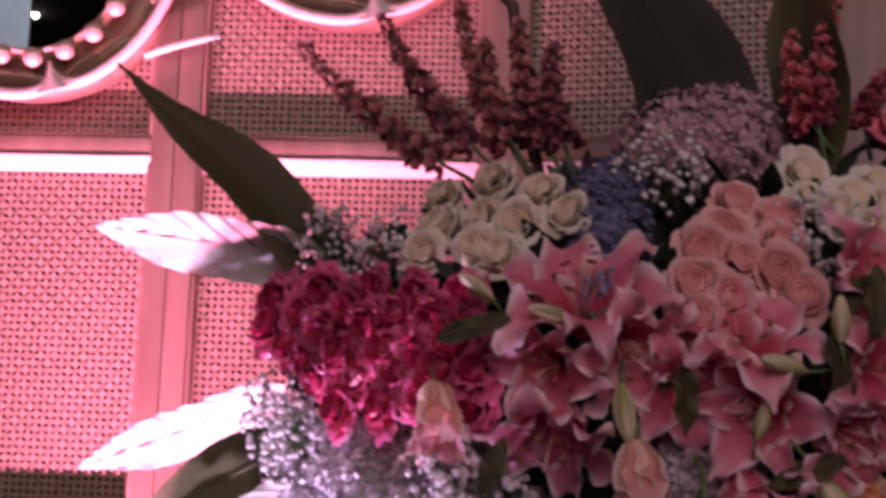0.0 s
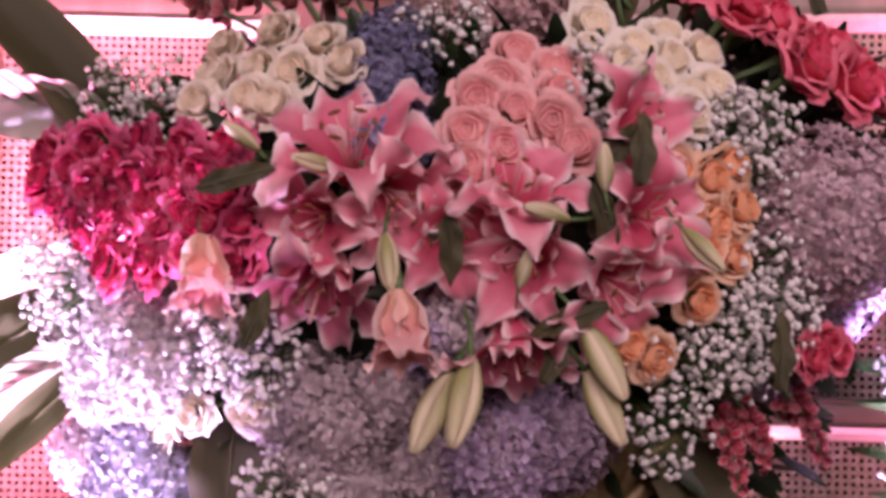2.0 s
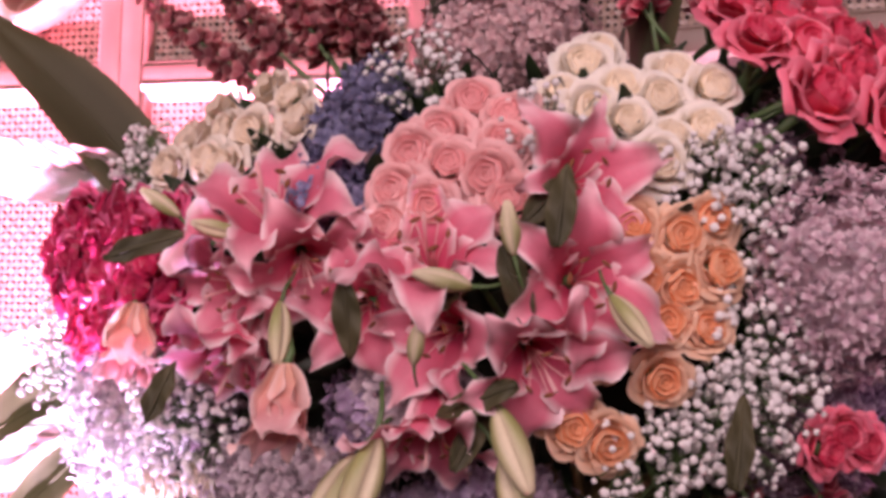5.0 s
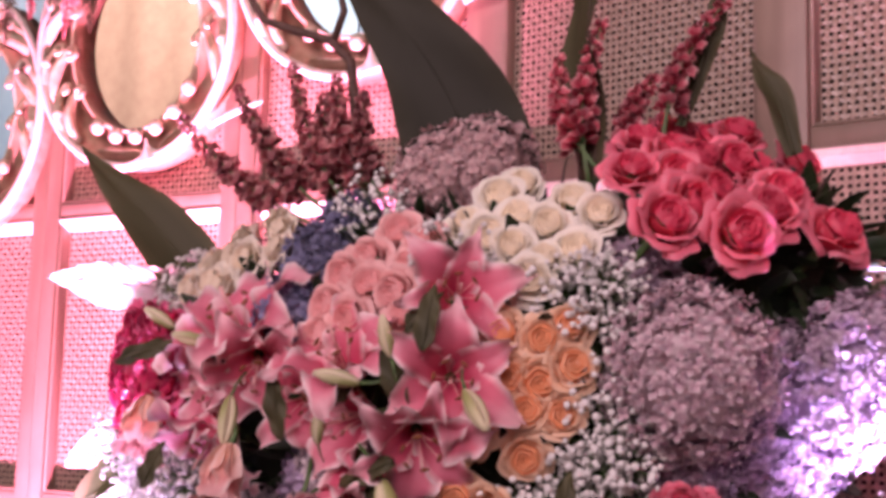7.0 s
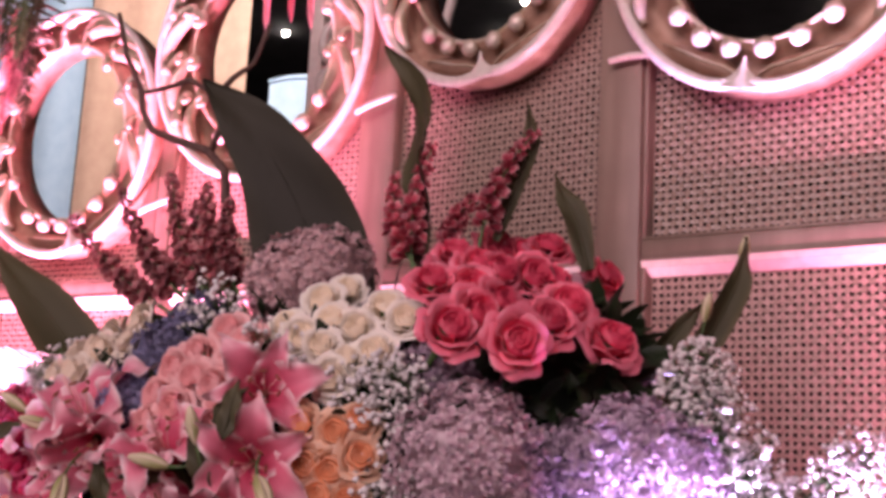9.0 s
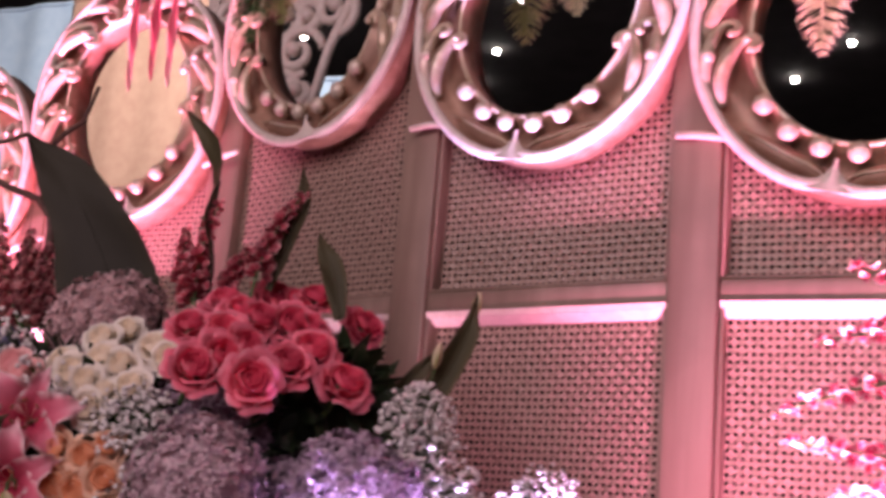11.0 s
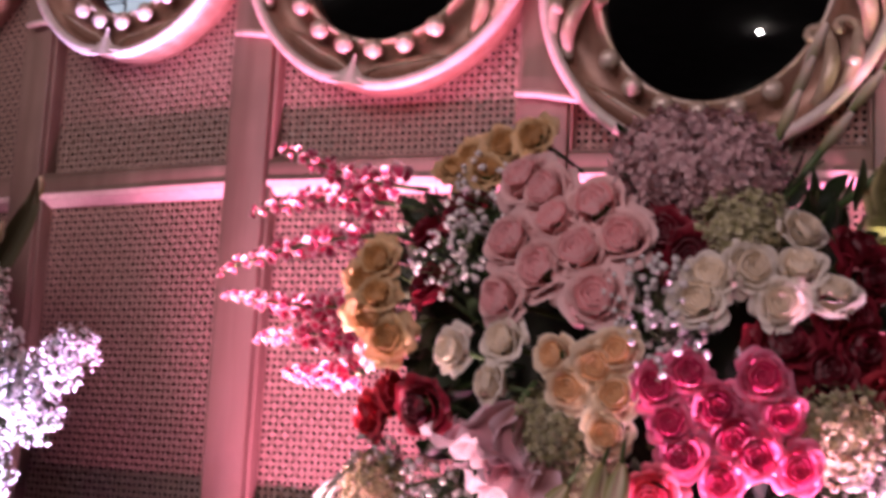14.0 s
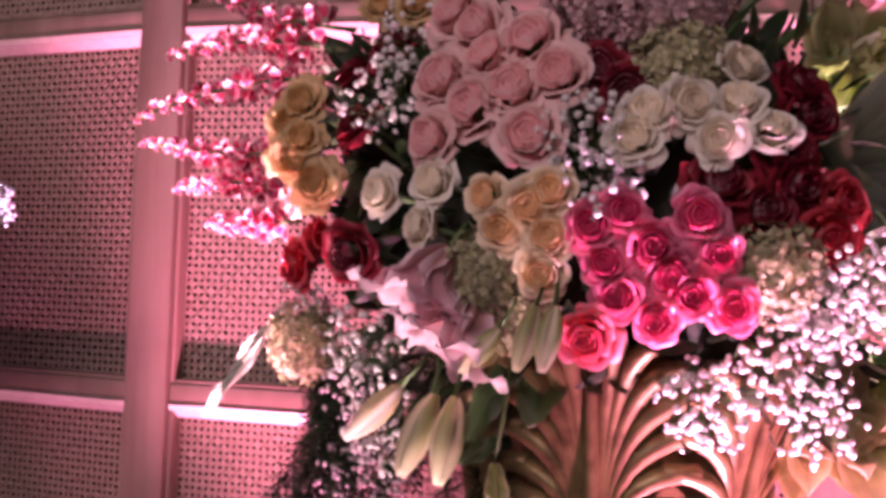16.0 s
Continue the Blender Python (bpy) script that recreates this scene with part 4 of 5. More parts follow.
roses([(0.568, 1.497, 1.873), (0.592, 1.603, 1.900), (0.664, 1.610, 1.901), (0.637, 1.404, 1.808), (0.590, 1.382, 1.813), (0.682, 1.402, 1.785), (0.679, 1.518, 1.841), (0.742, 1.485, 1.796), (0.742, 1.644, 1.860), (0.647, 1.328, 1.744), (0.721, 1.365, 1.731), (0.807, 1.482, 1.748), (0.703, 1.539, 1.836), (0.644, 1.485, 1.844), (0.616, 1.477, 1.851), (0.630, 1.614, 1.892), (0.668, 1.365, 1.766), (0.739, 1.426, 1.766)], HOT, 0.080, "large coral-red rose in a bunch", G1, C1, 0.3, 0.3)
roses([(-0.019, 1.391, 1.345), (0.039, 1.352, 1.355), (-0.103, 1.455, 1.361), (-0.062, 1.439, 1.325)], WHITE, 0.055, "small white rose low in the bouquet", G1, C1)
LILIES = [((0.140, 1.240, 1.632), (-0.10, -0.62, 0.75), 0.215, 0.0), ((0.189, 1.222, 1.566), (0.35, -0.65, -0.45), 0.16, 0.0), ((0.107, 1.238, 1.550), (-0.50, -0.75, -0.25), 0.15, 0.25), ((0.114, 1.240, 1.482), (-0.20, -0.50, -0.80), 0.18, 0.1), ((0.300, 1.215, 1.590), (-0.05, -0.65, 0.55), 0.18, 0.0), ((0.434, 1.244, 1.655), (0.50, -0.85, 0.18), 0.16, 0.0), ((0.441, 1.215, 1.560), (0.48, -0.87, -0.05), 0.17, 0.0), ((0.405, 1.215, 1.487), (0.45, -0.70, -0.50), 0.17, 0.0), ((0.304, 1.225, 1.424), (0.05, -0.50, -0.82), 0.16, 0.3), ((0.312, 1.211, 1.514), (-0.35, -0.85, -0.15), 0.155, 0.0), ((0.238, 1.232, 1.535), (0.0, -0.95, -0.2), 0.15, 0.0)]
for p, way, size, shut in LILIES:
    lily(p, Vector(way) + Vector((rng.uniform(-1, 1), 0, rng.uniform(-1, 1))) * 0.06, size * 0.97, rng, "open pink lily with recurved white-edged petals", G1, None, shut)
for p in [(0.189, 1.165, 1.448), (-0.002, 1.262, 1.500)]:
    lily(p, Vector((0.05, -0.35, -0.9)), 0.135, rng, "half-open peach-pink lily hanging down", G1, BELL, 0.8)
BUD_WAYS = [(0.1, -1, 0.058), (-0.9, 0.2, 0.052), (-0.1, 1, 0.048), (-0.25, -1, 0.092), (-0.5, -1, 0.088), (0.5, -1, 0.08), (0.45, -1, 0.08), (0.2, 1, 0.04), (0.6, -0.7, 0.058), (-0.9, 0.2, 0.045), (-0.7, 0.5, 0.045)]
for p, (dx, dz, long) in zip([(0.177, 1.184, 1.510), (0.325, 1.170, 1.558), (0.381, 1.177, 1.603), (0.251, 1.198, 1.379), (0.224, 1.204, 1.367), (0.386, 1.187, 1.418), (0.389, 1.199, 1.374), (0.304, 1.172, 1.505), (0.481, 1.187, 1.528), (0.105, 1.205, 1.604), (0.035, 1.236, 1.630)], BUD_WAYS):
    lily_bud(p, Vector((dx, -0.35, dz)), long, rng, G1)
for p in [(0.183, 1.354, 1.711), (0.183, 1.299, 1.638), (0.193, 1.418, 1.761)]:
    floret_head(p, out_of(C1, p), 0.045, BLUE, "dusty blue hydrangea head between roses", G1, rng)
for p in [(0.287, 1.517, 1.842), (0.344, 1.517, 1.853)]:
    floret_head(p, out_of(C1, p), 0.072, ROSY, "dusty rose hydrangea head above roses", G1, rng)
for p in [(0.666, 1.344, 1.573)]:
    floret_head(p, out_of(C1, p), 0.092, GLOBE, "large round mauve flower globe", G1, rng, 1.0, 0.0088, "allium")
roses([(0.663, 1.321, 1.434), (0.682, 1.335, 1.424), (0.648, 1.317, 1.418)], HOT, 0.05, "small coral rose low in the bouquet", G1, C1, 0.3)
for p in [(0.699, 1.633, 1.682), (0.621, 1.536, 1.696), (0.737, 1.508, 1.567), (0.572, 1.445, 1.666), (0.750, 1.645, 1.645)] + [(0.839, 1.460, 1.595), (0.884, 1.460, 1.570), (0.806, 1.460, 1.548)] + [(0.638, 1.439, 1.506), (0.700, 1.493, 1.497), (0.673, 1.485, 1.438), (0.621, 1.449, 1.425), (0.722, 1.511, 1.557)] + [(0.698, 1.453, 1.517), (0.647, 1.416, 1.495), (0.761, 1.526, 1.513)]:
    floret_head(p, out_of(C1, p), 0.072, MAUVE, "mauve hydrangea head beside the globe", G1, rng)
for p in [(-0.077, 1.444, 1.400), (-0.140, 1.586, 1.344), (-0.054, 1.406, 1.445), (-0.158, 1.530, 1.435), (-0.161, 1.598, 1.280), (-0.081, 1.615, 1.257)]:
    floret_head(p, out_of(C1, p), 0.055, SNOW, "white hydrangea head low in the bouquet", G1, rng)
for p in [(-0.100, 1.420, 1.488), (-0.091, 1.410, 1.432), (-0.059, 1.390, 1.390), (-0.123, 1.460, 1.379)]:
    floret_head(p, out_of(C1, p), 0.052, SNOW, "white hydrangea head low in the bouquet", G1, rng, 0.85, 0.0105)
for p in [(-0.093, 1.480, 1.288), (-0.054, 1.480, 1.249), (-0.114, 1.500, 1.233)]:
    floret_head(p, out_of(C1, p), 0.050, PALE_BLUE, "pale blue hydrangea head low in the bouquet", G1, rng)
for p in [(0.093, 1.340, 1.372), (0.140, 1.330, 1.334), (0.187, 1.325, 1.368), (0.117, 1.350, 1.285), (0.171, 1.340, 1.277), (0.218, 1.330, 1.303), (0.032, 1.355, 1.435), (0.265, 1.330, 1.310), (0.319, 1.330, 1.302), (0.366, 1.340, 1.323), (0.237, 1.300, 1.434), (0.330, 1.330, 1.351)]:
    floret_head(p, out_of(C1, p), 0.046, PALE_MAUVE if p[0] < 0.23 else LILAC, "pale mauve hydrangea head hanging low", G1, rng, 0.85, 0.0115)
for p in [(0.140, 1.362, 1.346), (0.226, 1.368, 1.298), (0.309, 1.348, 1.319), (0.364, 1.346, 1.326), (0.091, 1.372, 1.363), (0.177, 1.372, 1.309), (0.266, 1.303, 1.446)]:
    floret_head(p, out_of(C1, p), 0.062, PALE_MAUVE if p[0] < 0.28 else MAUVE, "pale mauve hydrangea head hanging low", G1, rng)
roses([(-0.02, 1.355, 1.351), (0.047, 1.315, 1.360), (-0.075, 1.385, 1.385)], WHITE, 0.055, "open white rose low in the bouquet", G1, C1, 0.4)
for p in [(0.909, 1.54, 1.708), (0.916, 1.54, 1.671), (0.899, 1.54, 1.633), (0.928, 1.54, 1.600), (0.953, 1.54, 1.574), (0.981, 1.54, 1.556), (0.927, 1.54, 1.540), (0.965, 1.54, 1.529), (0.845, 1.50, 1.40), (0.87, 1.52, 1.35), (0.85, 1.50, 1.29), (0.89, 1.52, 1.23), (0.90, 1.51, 1.44), (0.94, 1.51, 1.50), (0.985, 1.52, 1.48), (0.96, 1.53, 1.40), (1.084, 1.52, 1.575), (1.108, 1.52, 1.598), (1.029, 1.52, 1.537), (1.05, 1.52, 1.494)]:
    baby_breath(p, (0.5, -1, 0), 0.05, rng, G1, 150, 0.0036)
for p in [(-0.141, 1.573, 1.719), (-0.062, 1.416, 1.686), (-0.189, 1.488, 1.500), (0.475, 1.299, 1.343), (0.493, 1.280, 1.404), (0.399, 1.302, 1.703)] + [(0.030, 1.300, 1.451), (0.014, 1.300, 1.419), (0.051, 1.300, 1.408), (0.079, 1.310, 1.270), (-0.168, 1.420, 1.470)] + [(0.534, 1.317, 1.663), (0.563, 1.323, 1.655), (0.582, 1.312, 1.616), (0.590, 1.304, 1.535), (0.585, 1.304, 1.496), (0.558, 1.300, 1.455), (0.532, 1.297, 1.428), (0.597, 1.314, 1.467), (0.569, 1.312, 1.424)] + [(0.244, 1.374, 1.781), (0.579, 1.309, 1.661)] + [(0.906, 1.520, 1.699), (0.886, 1.520, 1.666), (0.956, 1.520, 1.561), (0.912, 1.520, 1.612), (0.938, 1.520, 1.639), (0.975, 1.520, 1.587)]:
    baby_breath(p, out_of(C1, p), 0.055, rng, G1)

long_leaf([(-0.13, 1.62, 1.66), (-0.20, 1.615, 1.735), (-0.28, 1.61, 1.815), (-0.37, 1.612, 1.890), (-0.445, 1.615, 1.954)], [0.040, 0.054, 0.047, 0.026, 0.001], LEAF_DARK, "long pointed dark green leaf", G1, (0.35, -1, 0.5), 0.28, 0.2, 0.006, 22)
leaf((-0.15, 1.62, 1.70), (-0.445, 1.555, 1.727), 0.10, LEAF_PALE, "pale underside of a ribbed leaf", G1, (0.0, -0.75, -0.65), 0.0, 0.2, "leaf", 0.004, 18)
leaf((-0.17, 1.58, 1.53), (-0.475, 1.66, 1.417), 0.085, LEAF_PALE, "pale underside of a ribbed leaf", G1, (0.0, -0.75, -0.65), 0.0, 0.2, "leaf", 0.004, 18)
leaf((-0.16, 1.54, 1.47), (-0.36, 1.55, 1.36), 0.09, LEAF_OLIVE, "broad green leaf at the bouquet's edge", G1, (0.2, -1, 0.2))
leaf((-0.15, 1.50, 1.42), (-0.34, 1.50, 1.30), 0.07, LEAF_PALE, "pale leaf at the bouquet's edge", G1, (0.0, -0.75, -0.65), 0.05, 0.2, "leaf", 0.004, 14)
leaf((-0.14, 1.50, 1.40), (-0.30, 1.48, 1.24), 0.05, LEAF_OLIVE, "green leaf at the bouquet's edge", G1, (0.2, -1, 0.2))
long_leaf([(0.345, 1.56, 1.74), (0.324, 1.53, 1.857), (0.293, 1.52, 1.942), (0.246, 1.51, 2.023), (0.186, 1.50, 2.099), (0.107, 1.49, 2.168)], [0.070, 0.088, 0.082, 0.062, 0.044, 0.001], LEAF_BLACK, "very large wavy dark green leaf", G1, (0.1, -1, 0.1), 0.18, 0.25, 0.009, 26)
long_leaf([(0.467, 1.58, 1.78), (0.479, 1.57, 1.872), (0.480, 1.57, 1.945), (0.466, 1.57, 2.02), (0.471, 1.57, 2.095), (0.455, 1.56, 2.156), (0.405, 1.55, 2.215)], [0.030, 0.048, 0.054, 0.050, 0.040, 0.024, 0.001], LEAF_DARK, "twisted ribbed dark green leaf", G1, (-0.80, -0.60, 0.0), 0.25, 0.25, 0.007, 24)
long_leaf([(0.745, 1.55, 1.85), (0.728, 1.55, 1.914), (0.708, 1.55, 1.955), (0.690, 1.55, 1.99)], [0.010, 0.019, 0.015, 0.001], LEAF_DARK, "small dark green upright leaf", G1, (0.3, -1, 0.2), 0.3, 0.5)
long_leaf([(0.600, 1.56, 1.90), (0.628, 1.56, 1.98), (0.648, 1.56, 2.05), (0.640, 1.56, 2.105)], [0.006, 0.012, 0.013, 0.001], LEAF_DARK, "narrow dark leaf behind coral spikes", G1, (0.3, -1, 0.2), 0.3, 0.5)
long_leaf([(0.860, 1.61, 1.700), (0.899, 1.60, 1.758), (0.936, 1.60, 1.829), (0.946, 1.60, 1.865), (0.950, 1.60, 1.900)], [0.010, 0.020, 0.018, 0.009, 0.001], LEAF_DARK, "narrow folded dark green leaf", G1, (0.4, -1, 0.1), 0.6, 0.4)
long_leaf([(0.780, 1.60, 1.695), (0.835, 1.60, 1.745), (0.870, 1.60, 1.785), (0.893, 1.60, 1.812)], [0.008, 0.014, 0.012, 0.001], LEAF_DARK, "narrow folded dark green leaf", G1, (0.4, -1, 0.1), 0.6, 0.4)
long_leaf([(0.030, 1.42, 1.35), (0.023, 1.40, 1.317), (0.019, 1.40, 1.26), (0.010, 1.40, 1.20)], [0.020, 0.040, 0.042, 0.02], LEAF_DARK, "broad dark green leaf under white roses", G1, (0.0, -1, 0.2), 0.2)
long_leaf([(0.500, 1.42, 1.34), (0.519, 1.41, 1.312), (0.545, 1.40, 1.26), (0.570, 1.40, 1.21)], [0.02, 0.045, 0.045, 0.02], LEAF_DARK, "broad dark green leaf beside the urn", G1, (0.1, -1, 0.2), 0.2)
bed(Vector((0.66, 1.60, 1.73)), (0.17, 0.12, 0.15, 0.09), G1, 320, rng, "dark foliage packed under coral roses")
lily_bud((0.945, 1.615, 1.885), (0.2, -0.1, 1), 0.04, rng, G1, "small white bud on a leafy stem")
lily_bud((0.905, 1.575, 1.80), (0.2, -0.1, 1), 0.04, rng, G1, "small white bud on a leafy stem")
SLIVERS = [(0.1, 1, 0.075), (0.35, -1, 0.08), (0.1, -1, 0.07), (-1, -0.4, 0.08), (-0.8, -0.4, 0.05)]
for p, (dx, dz, long) in zip([(0.422, 1.190, 1.625), (0.386, 1.190, 1.552), (0.237, 1.190, 1.522), (0.351, 1.190, 1.458), (0.319, 1.190, 1.545)], SLIVERS):
    way = Vector((dx, 0.1, dz)).normalized() * long / 2
    leaf(Vector(p) - way, Vector(p) + way, 0.026, LEAF_DARK, "dark green lily leaf between petals", G1, (0.2, -1, 0.3), 0.1)
SLIVERS = [(1, 0.35, 0.085), (0.8, 0.9, 0.06), (0.1, -1, 0.06), (0.5, 1, 0.07), (0.4, 1, 0.06), (0.1, 1, 0.08)]
for p, (dx, dz, long) in zip([(0.036, 1.210, 1.589), (0.407, 1.210, 1.632), (0.383, 1.210, 1.554), (0.346, 1.210, 1.427), (0.055, 1.210, 1.455), (0.570, 1.210, 1.431)], SLIVERS):
    way = Vector((dx, 0.1, dz)).normalized() * long / 2
    leaf(Vector(p) - way, Vector(p) + way, 0.024, LEAF_DARK, "dark green lily leaf between petals", G1, (0.2, -1, 0.3), 0.1)
for b, t in (((0.10, 1.56, 1.79), (-0.085, 1.55, 2.01)), ((0.13, 1.56, 1.79), (0.012, 1.55, 2.035)), ((0.08, 1.56, 1.78), (-0.19, 1.55, 1.97)), ((0.16, 1.56, 1.80), (0.09, 1.55, 2.01)), ((0.18, 1.56, 1.80), (0.135, 1.55, 1.98)), ((0.12, 1.58, 1.80), (0.05, 1.58, 1.99))):
    spike(b, t, SPIKE_DUSK, rng, G1, "dusky red flower spike leaning outward", 0.024, 46)
for b, t in (((0.485, 1.54, 1.82), (0.50, 1.54, 2.045)), ((0.58, 1.54, 1.86), (0.66, 1.54, 2.05)), ((0.54, 1.54, 1.84), (0.57, 1.54, 1.96)), ((0.50, 1.54, 1.84), (0.44, 1.54, 2.0))):
    spike(b, t, SPIKE_RED, rng, G1, "coral-red flower spike standing upright", 0.022, 36)
for b, t in (((0.53, 1.38, 1.39), (0.570, 1.33, 1.270)), ((0.62, 1.40, 1.40), (0.675, 1.36, 1.300)), ((0.56, 1.38, 1.39), (0.600, 1.34, 1.300))):
    spike(b, t, SPIKE_RED, rng, G1, "coral-red flower spike hanging low", 0.020, 26, 0.01)
willow = thing("willow_branch", "bare twisted dark willow branch", "branch", G1)
part("main_stem", tube([(0.13, 1.60, 1.78), (0.11, 1.60, 1.88), (0.095, 1.60, 1.965), (0.083, 1.60, 2.049), (0.046, 1.60, 2.085), (-0.02, 1.60, 2.108), (-0.078, 1.60, 2.131), (-0.104, 1.60, 2.17), (-0.111, 1.60, 2.208), (-0.153, 1.60, 2.279), (-0.18, 1.60, 2.36)], [0.009, 0.009, 0.0085, 0.008, 0.0075, 0.007, 0.0065, 0.006, 0.0055, 0.005, 0.004], 7), BARK, willow)
part("twig", tube([(0.052, 1.60, 2.085), (0.068, 1.60, 2.13), (0.052, 1.60, 2.185), (-0.008, 1.60, 2.217), (-0.058, 1.60, 2.207), (-0.10, 1.60, 2.203)], [0.006, 0.006, 0.0055, 0.005, 0.0045, 0.004], 7), BARK, willow)
part("twig", tube([(0.052, 1.60, 2.183), (0.085, 1.60, 2.212), (0.125, 1.60, 2.233), (0.15, 1.60, 2.30)], [0.005, 0.005, 0.0045, 0.004], 7), BARK, willow)

# ---- the urn arrangement ----
urn((2.08, 1.47, 1.37))
bed(C2, (0.38, 0.34, 0.30, 0.36), G2, 700, rng, "dense dark green foliage bed of the arrangement")
roses([(1.950, 1.204, 1.785), (2.015, 1.177, 1.763), (1.915, 1.191, 1.725), (2.003, 1.160, 1.710), (2.050, 1.158, 1.723), (1.957, 1.165, 1.690), (1.910, 1.173, 1.656), (2.026, 1.143, 1.658), (1.969, 1.180, 1.747), (1.917, 1.227, 1.804)], PALE, 0.075, "large pale pink rose with a deeper heart", G2, C2, 0, 0.15)
roses([(1.985, 1.131, 1.593), (2.055, 1.123, 1.599), (2.033, 1.123, 1.582), (2.005, 1.126, 1.559), (2.055, 1.121, 1.554), (2.047, 1.122, 1.515)], BUTTER, 0.055, "butter-yellow rose with a peach heart", G2, C2, 0, 0.2)
roses([(1.848, 1.194, 1.600), (1.904, 1.164, 1.562), (2.144, 1.150, 1.681), (2.186, 1.160, 1.691), (2.232, 1.176, 1.696), (2.265, 1.182, 1.669), (2.236, 1.190, 1.735), (1.918, 1.162, 1.610), (2.215, 1.160, 1.654), (2.132, 1.143, 1.655)], WHITE, 0.058, "half-open white rose in the bouquet", G2, C2)
roses([(2.096, 1.120, 1.563), (2.128, 1.123, 1.578), (2.156, 1.126, 1.546), (2.200, 1.136, 1.577), (2.219, 1.141, 1.540), (2.123, 1.124, 1.496), (2.194, 1.136, 1.501), (2.160, 1.132, 1.473), (2.234, 1.148, 1.489), (2.111, 1.121, 1.528), (2.175, 1.130, 1.517)], MAGENTA, 0.055, "bright magenta rose in a bunch", G2, C2, 0.1, 0.25)
roses([(1.716, 1.29, 1.630), (1.700, 1.30, 1.600), (1.735, 1.28, 1.612)], PALE, 0.05, "loose pale pink blossom beside pink spikes", G2, C2, 0.9, 0.4)
roses([(2.093, 1.128, 1.453)], HOT, 0.06, "coral-red rose below magenta roses", G2, C2, 0.1, 0.2)
roses([(1.698, 1.380, 1.554), (1.678, 1.369, 1.521), (2.322, 1.221, 1.563), (2.337, 1.235, 1.599)], RED_LIT, 0.072, "red rose coloured as lit at the bouquet's edge", G2, C2, 0.2)
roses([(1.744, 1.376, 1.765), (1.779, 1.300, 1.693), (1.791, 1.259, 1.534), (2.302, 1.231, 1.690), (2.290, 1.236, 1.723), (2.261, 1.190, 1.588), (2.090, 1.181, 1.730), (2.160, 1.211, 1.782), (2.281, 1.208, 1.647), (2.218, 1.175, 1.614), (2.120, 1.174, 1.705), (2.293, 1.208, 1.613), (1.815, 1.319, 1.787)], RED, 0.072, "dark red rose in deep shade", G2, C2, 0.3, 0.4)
roses([(1.803, 1.377, 1.864), (1.872, 1.298, 1.861), (1.915, 1.272, 1.863), (1.785, 1.373, 1.849), (1.859, 1.276, 1.825)] + [(1.727, 1.260, 1.712), (1.712, 1.260, 1.685), (1.733, 1.250, 1.668), (1.724, 1.250, 1.641), (1.751, 1.250, 1.614)], OCHRE, 0.058, "ochre-yellow rose at the bouquet's edge", G2, Vector((1.78, 2.4, 1.55)), 0.5, 0.3)
for p in [(1.830, 1.261, 1.716), (2.084, 1.159, 1.651), (1.826, 1.248, 1.426), (1.850, 1.270, 1.336), (2.286, 1.211, 1.449), (2.329, 1.231, 1.484), (2.207, 1.194, 1.389), (2.310, 1.248, 1.380), (2.098, 1.153, 1.605), (1.863, 1.277, 1.791), (1.708, 1.385, 1.458), (2.350, 1.243, 1.525)]:
    baby_breath(p, out_of(C2, p), 0.055, rng, G2)
for p in [(1.980, 1.173, 1.512), (2.268, 1.203, 1.527), (2.167, 1.204, 1.739)] + [(1.697, 1.379, 1.422), (2.001, 1.192, 1.483)]:
    floret_head(p, out_of(C2, p), 0.048, GREENISH, "pale green hydrangea head in the bouquet", G2, rng)
for p in [(2.090, 1.235, 1.815), (2.145, 1.232, 1.808)]:
    floret_head(p, out_of(C2, p), 0.065, ROSY, "dusty rose hydrangea head on top", G2, rng)
for p in [(1.914, 1.143, 1.485), (1.947, 1.140, 1.438)]:
    lily(Vector(p) + Vector((0.01, 0.01, 0.015)), Vector((-0.60 + rng.uniform(-0.1, 0.3), -0.25, -0.70)), 0.165, rng, "drooping mauve trumpet lily with ruffled petals", G2, LILAC_LILY, 0.55, None, True)
for p, (dx, dz, long) in zip([(1.851, 1.204, 1.361), (2.036, 1.120, 1.451), (2.059, 1.119, 1.452), (1.910, 1.182, 1.342), (1.945, 1.170, 1.340), (1.988, 1.130, 1.437)], [(-0.75, -0.8, 0.085), (-0.25, -1, 0.068), (-0.15, -1, 0.068), (-0.35, -1, 0.094), (-0.12, -1, 0.094), (-0.8, -1, 0.06)]):
    lily_bud(p, Vector((dx, -0.2, dz)), long, rng, G2, *(("peach-cream lily bud pointing down", BUD_PEACH) if long == 0.085 else ()))
for b, t, bow in (((1.74, 1.40, 1.825), (1.525, 1.39, 1.886), 0.012), ((1.72, 1.40, 1.800), (1.485, 1.39, 1.795), -0.016), ((1.71, 1.40, 1.765), (1.440, 1.39, 1.712), -0.014), ((1.70, 1.40, 1.670), (1.450, 1.39, 1.680), 0.010), ((1.70, 1.40, 1.610), (1.505, 1.39, 1.620), -0.012), ((1.68, 1.39, 1.580), (1.560, 1.38, 1.575), 0.004)):
    spike(b, t, SPIKE_PINK, rng, G2, "bright pink flower spike leaning out", 0.023, 30, bow, 0.15)
bed(Vector((1.80, 1.44, 1.69)), (0.11, 0.10, 0.17, 0.15), G2, 220, rng, "dark foliage tucked behind pink spikes")
leaf((1.66, 1.40, 1.47), (1.54, 1.42, 1.32), 0.026, LEAF_PALE, "narrow pale grey-green leaf hanging down", G2, (-0.3, -1, 0.2))
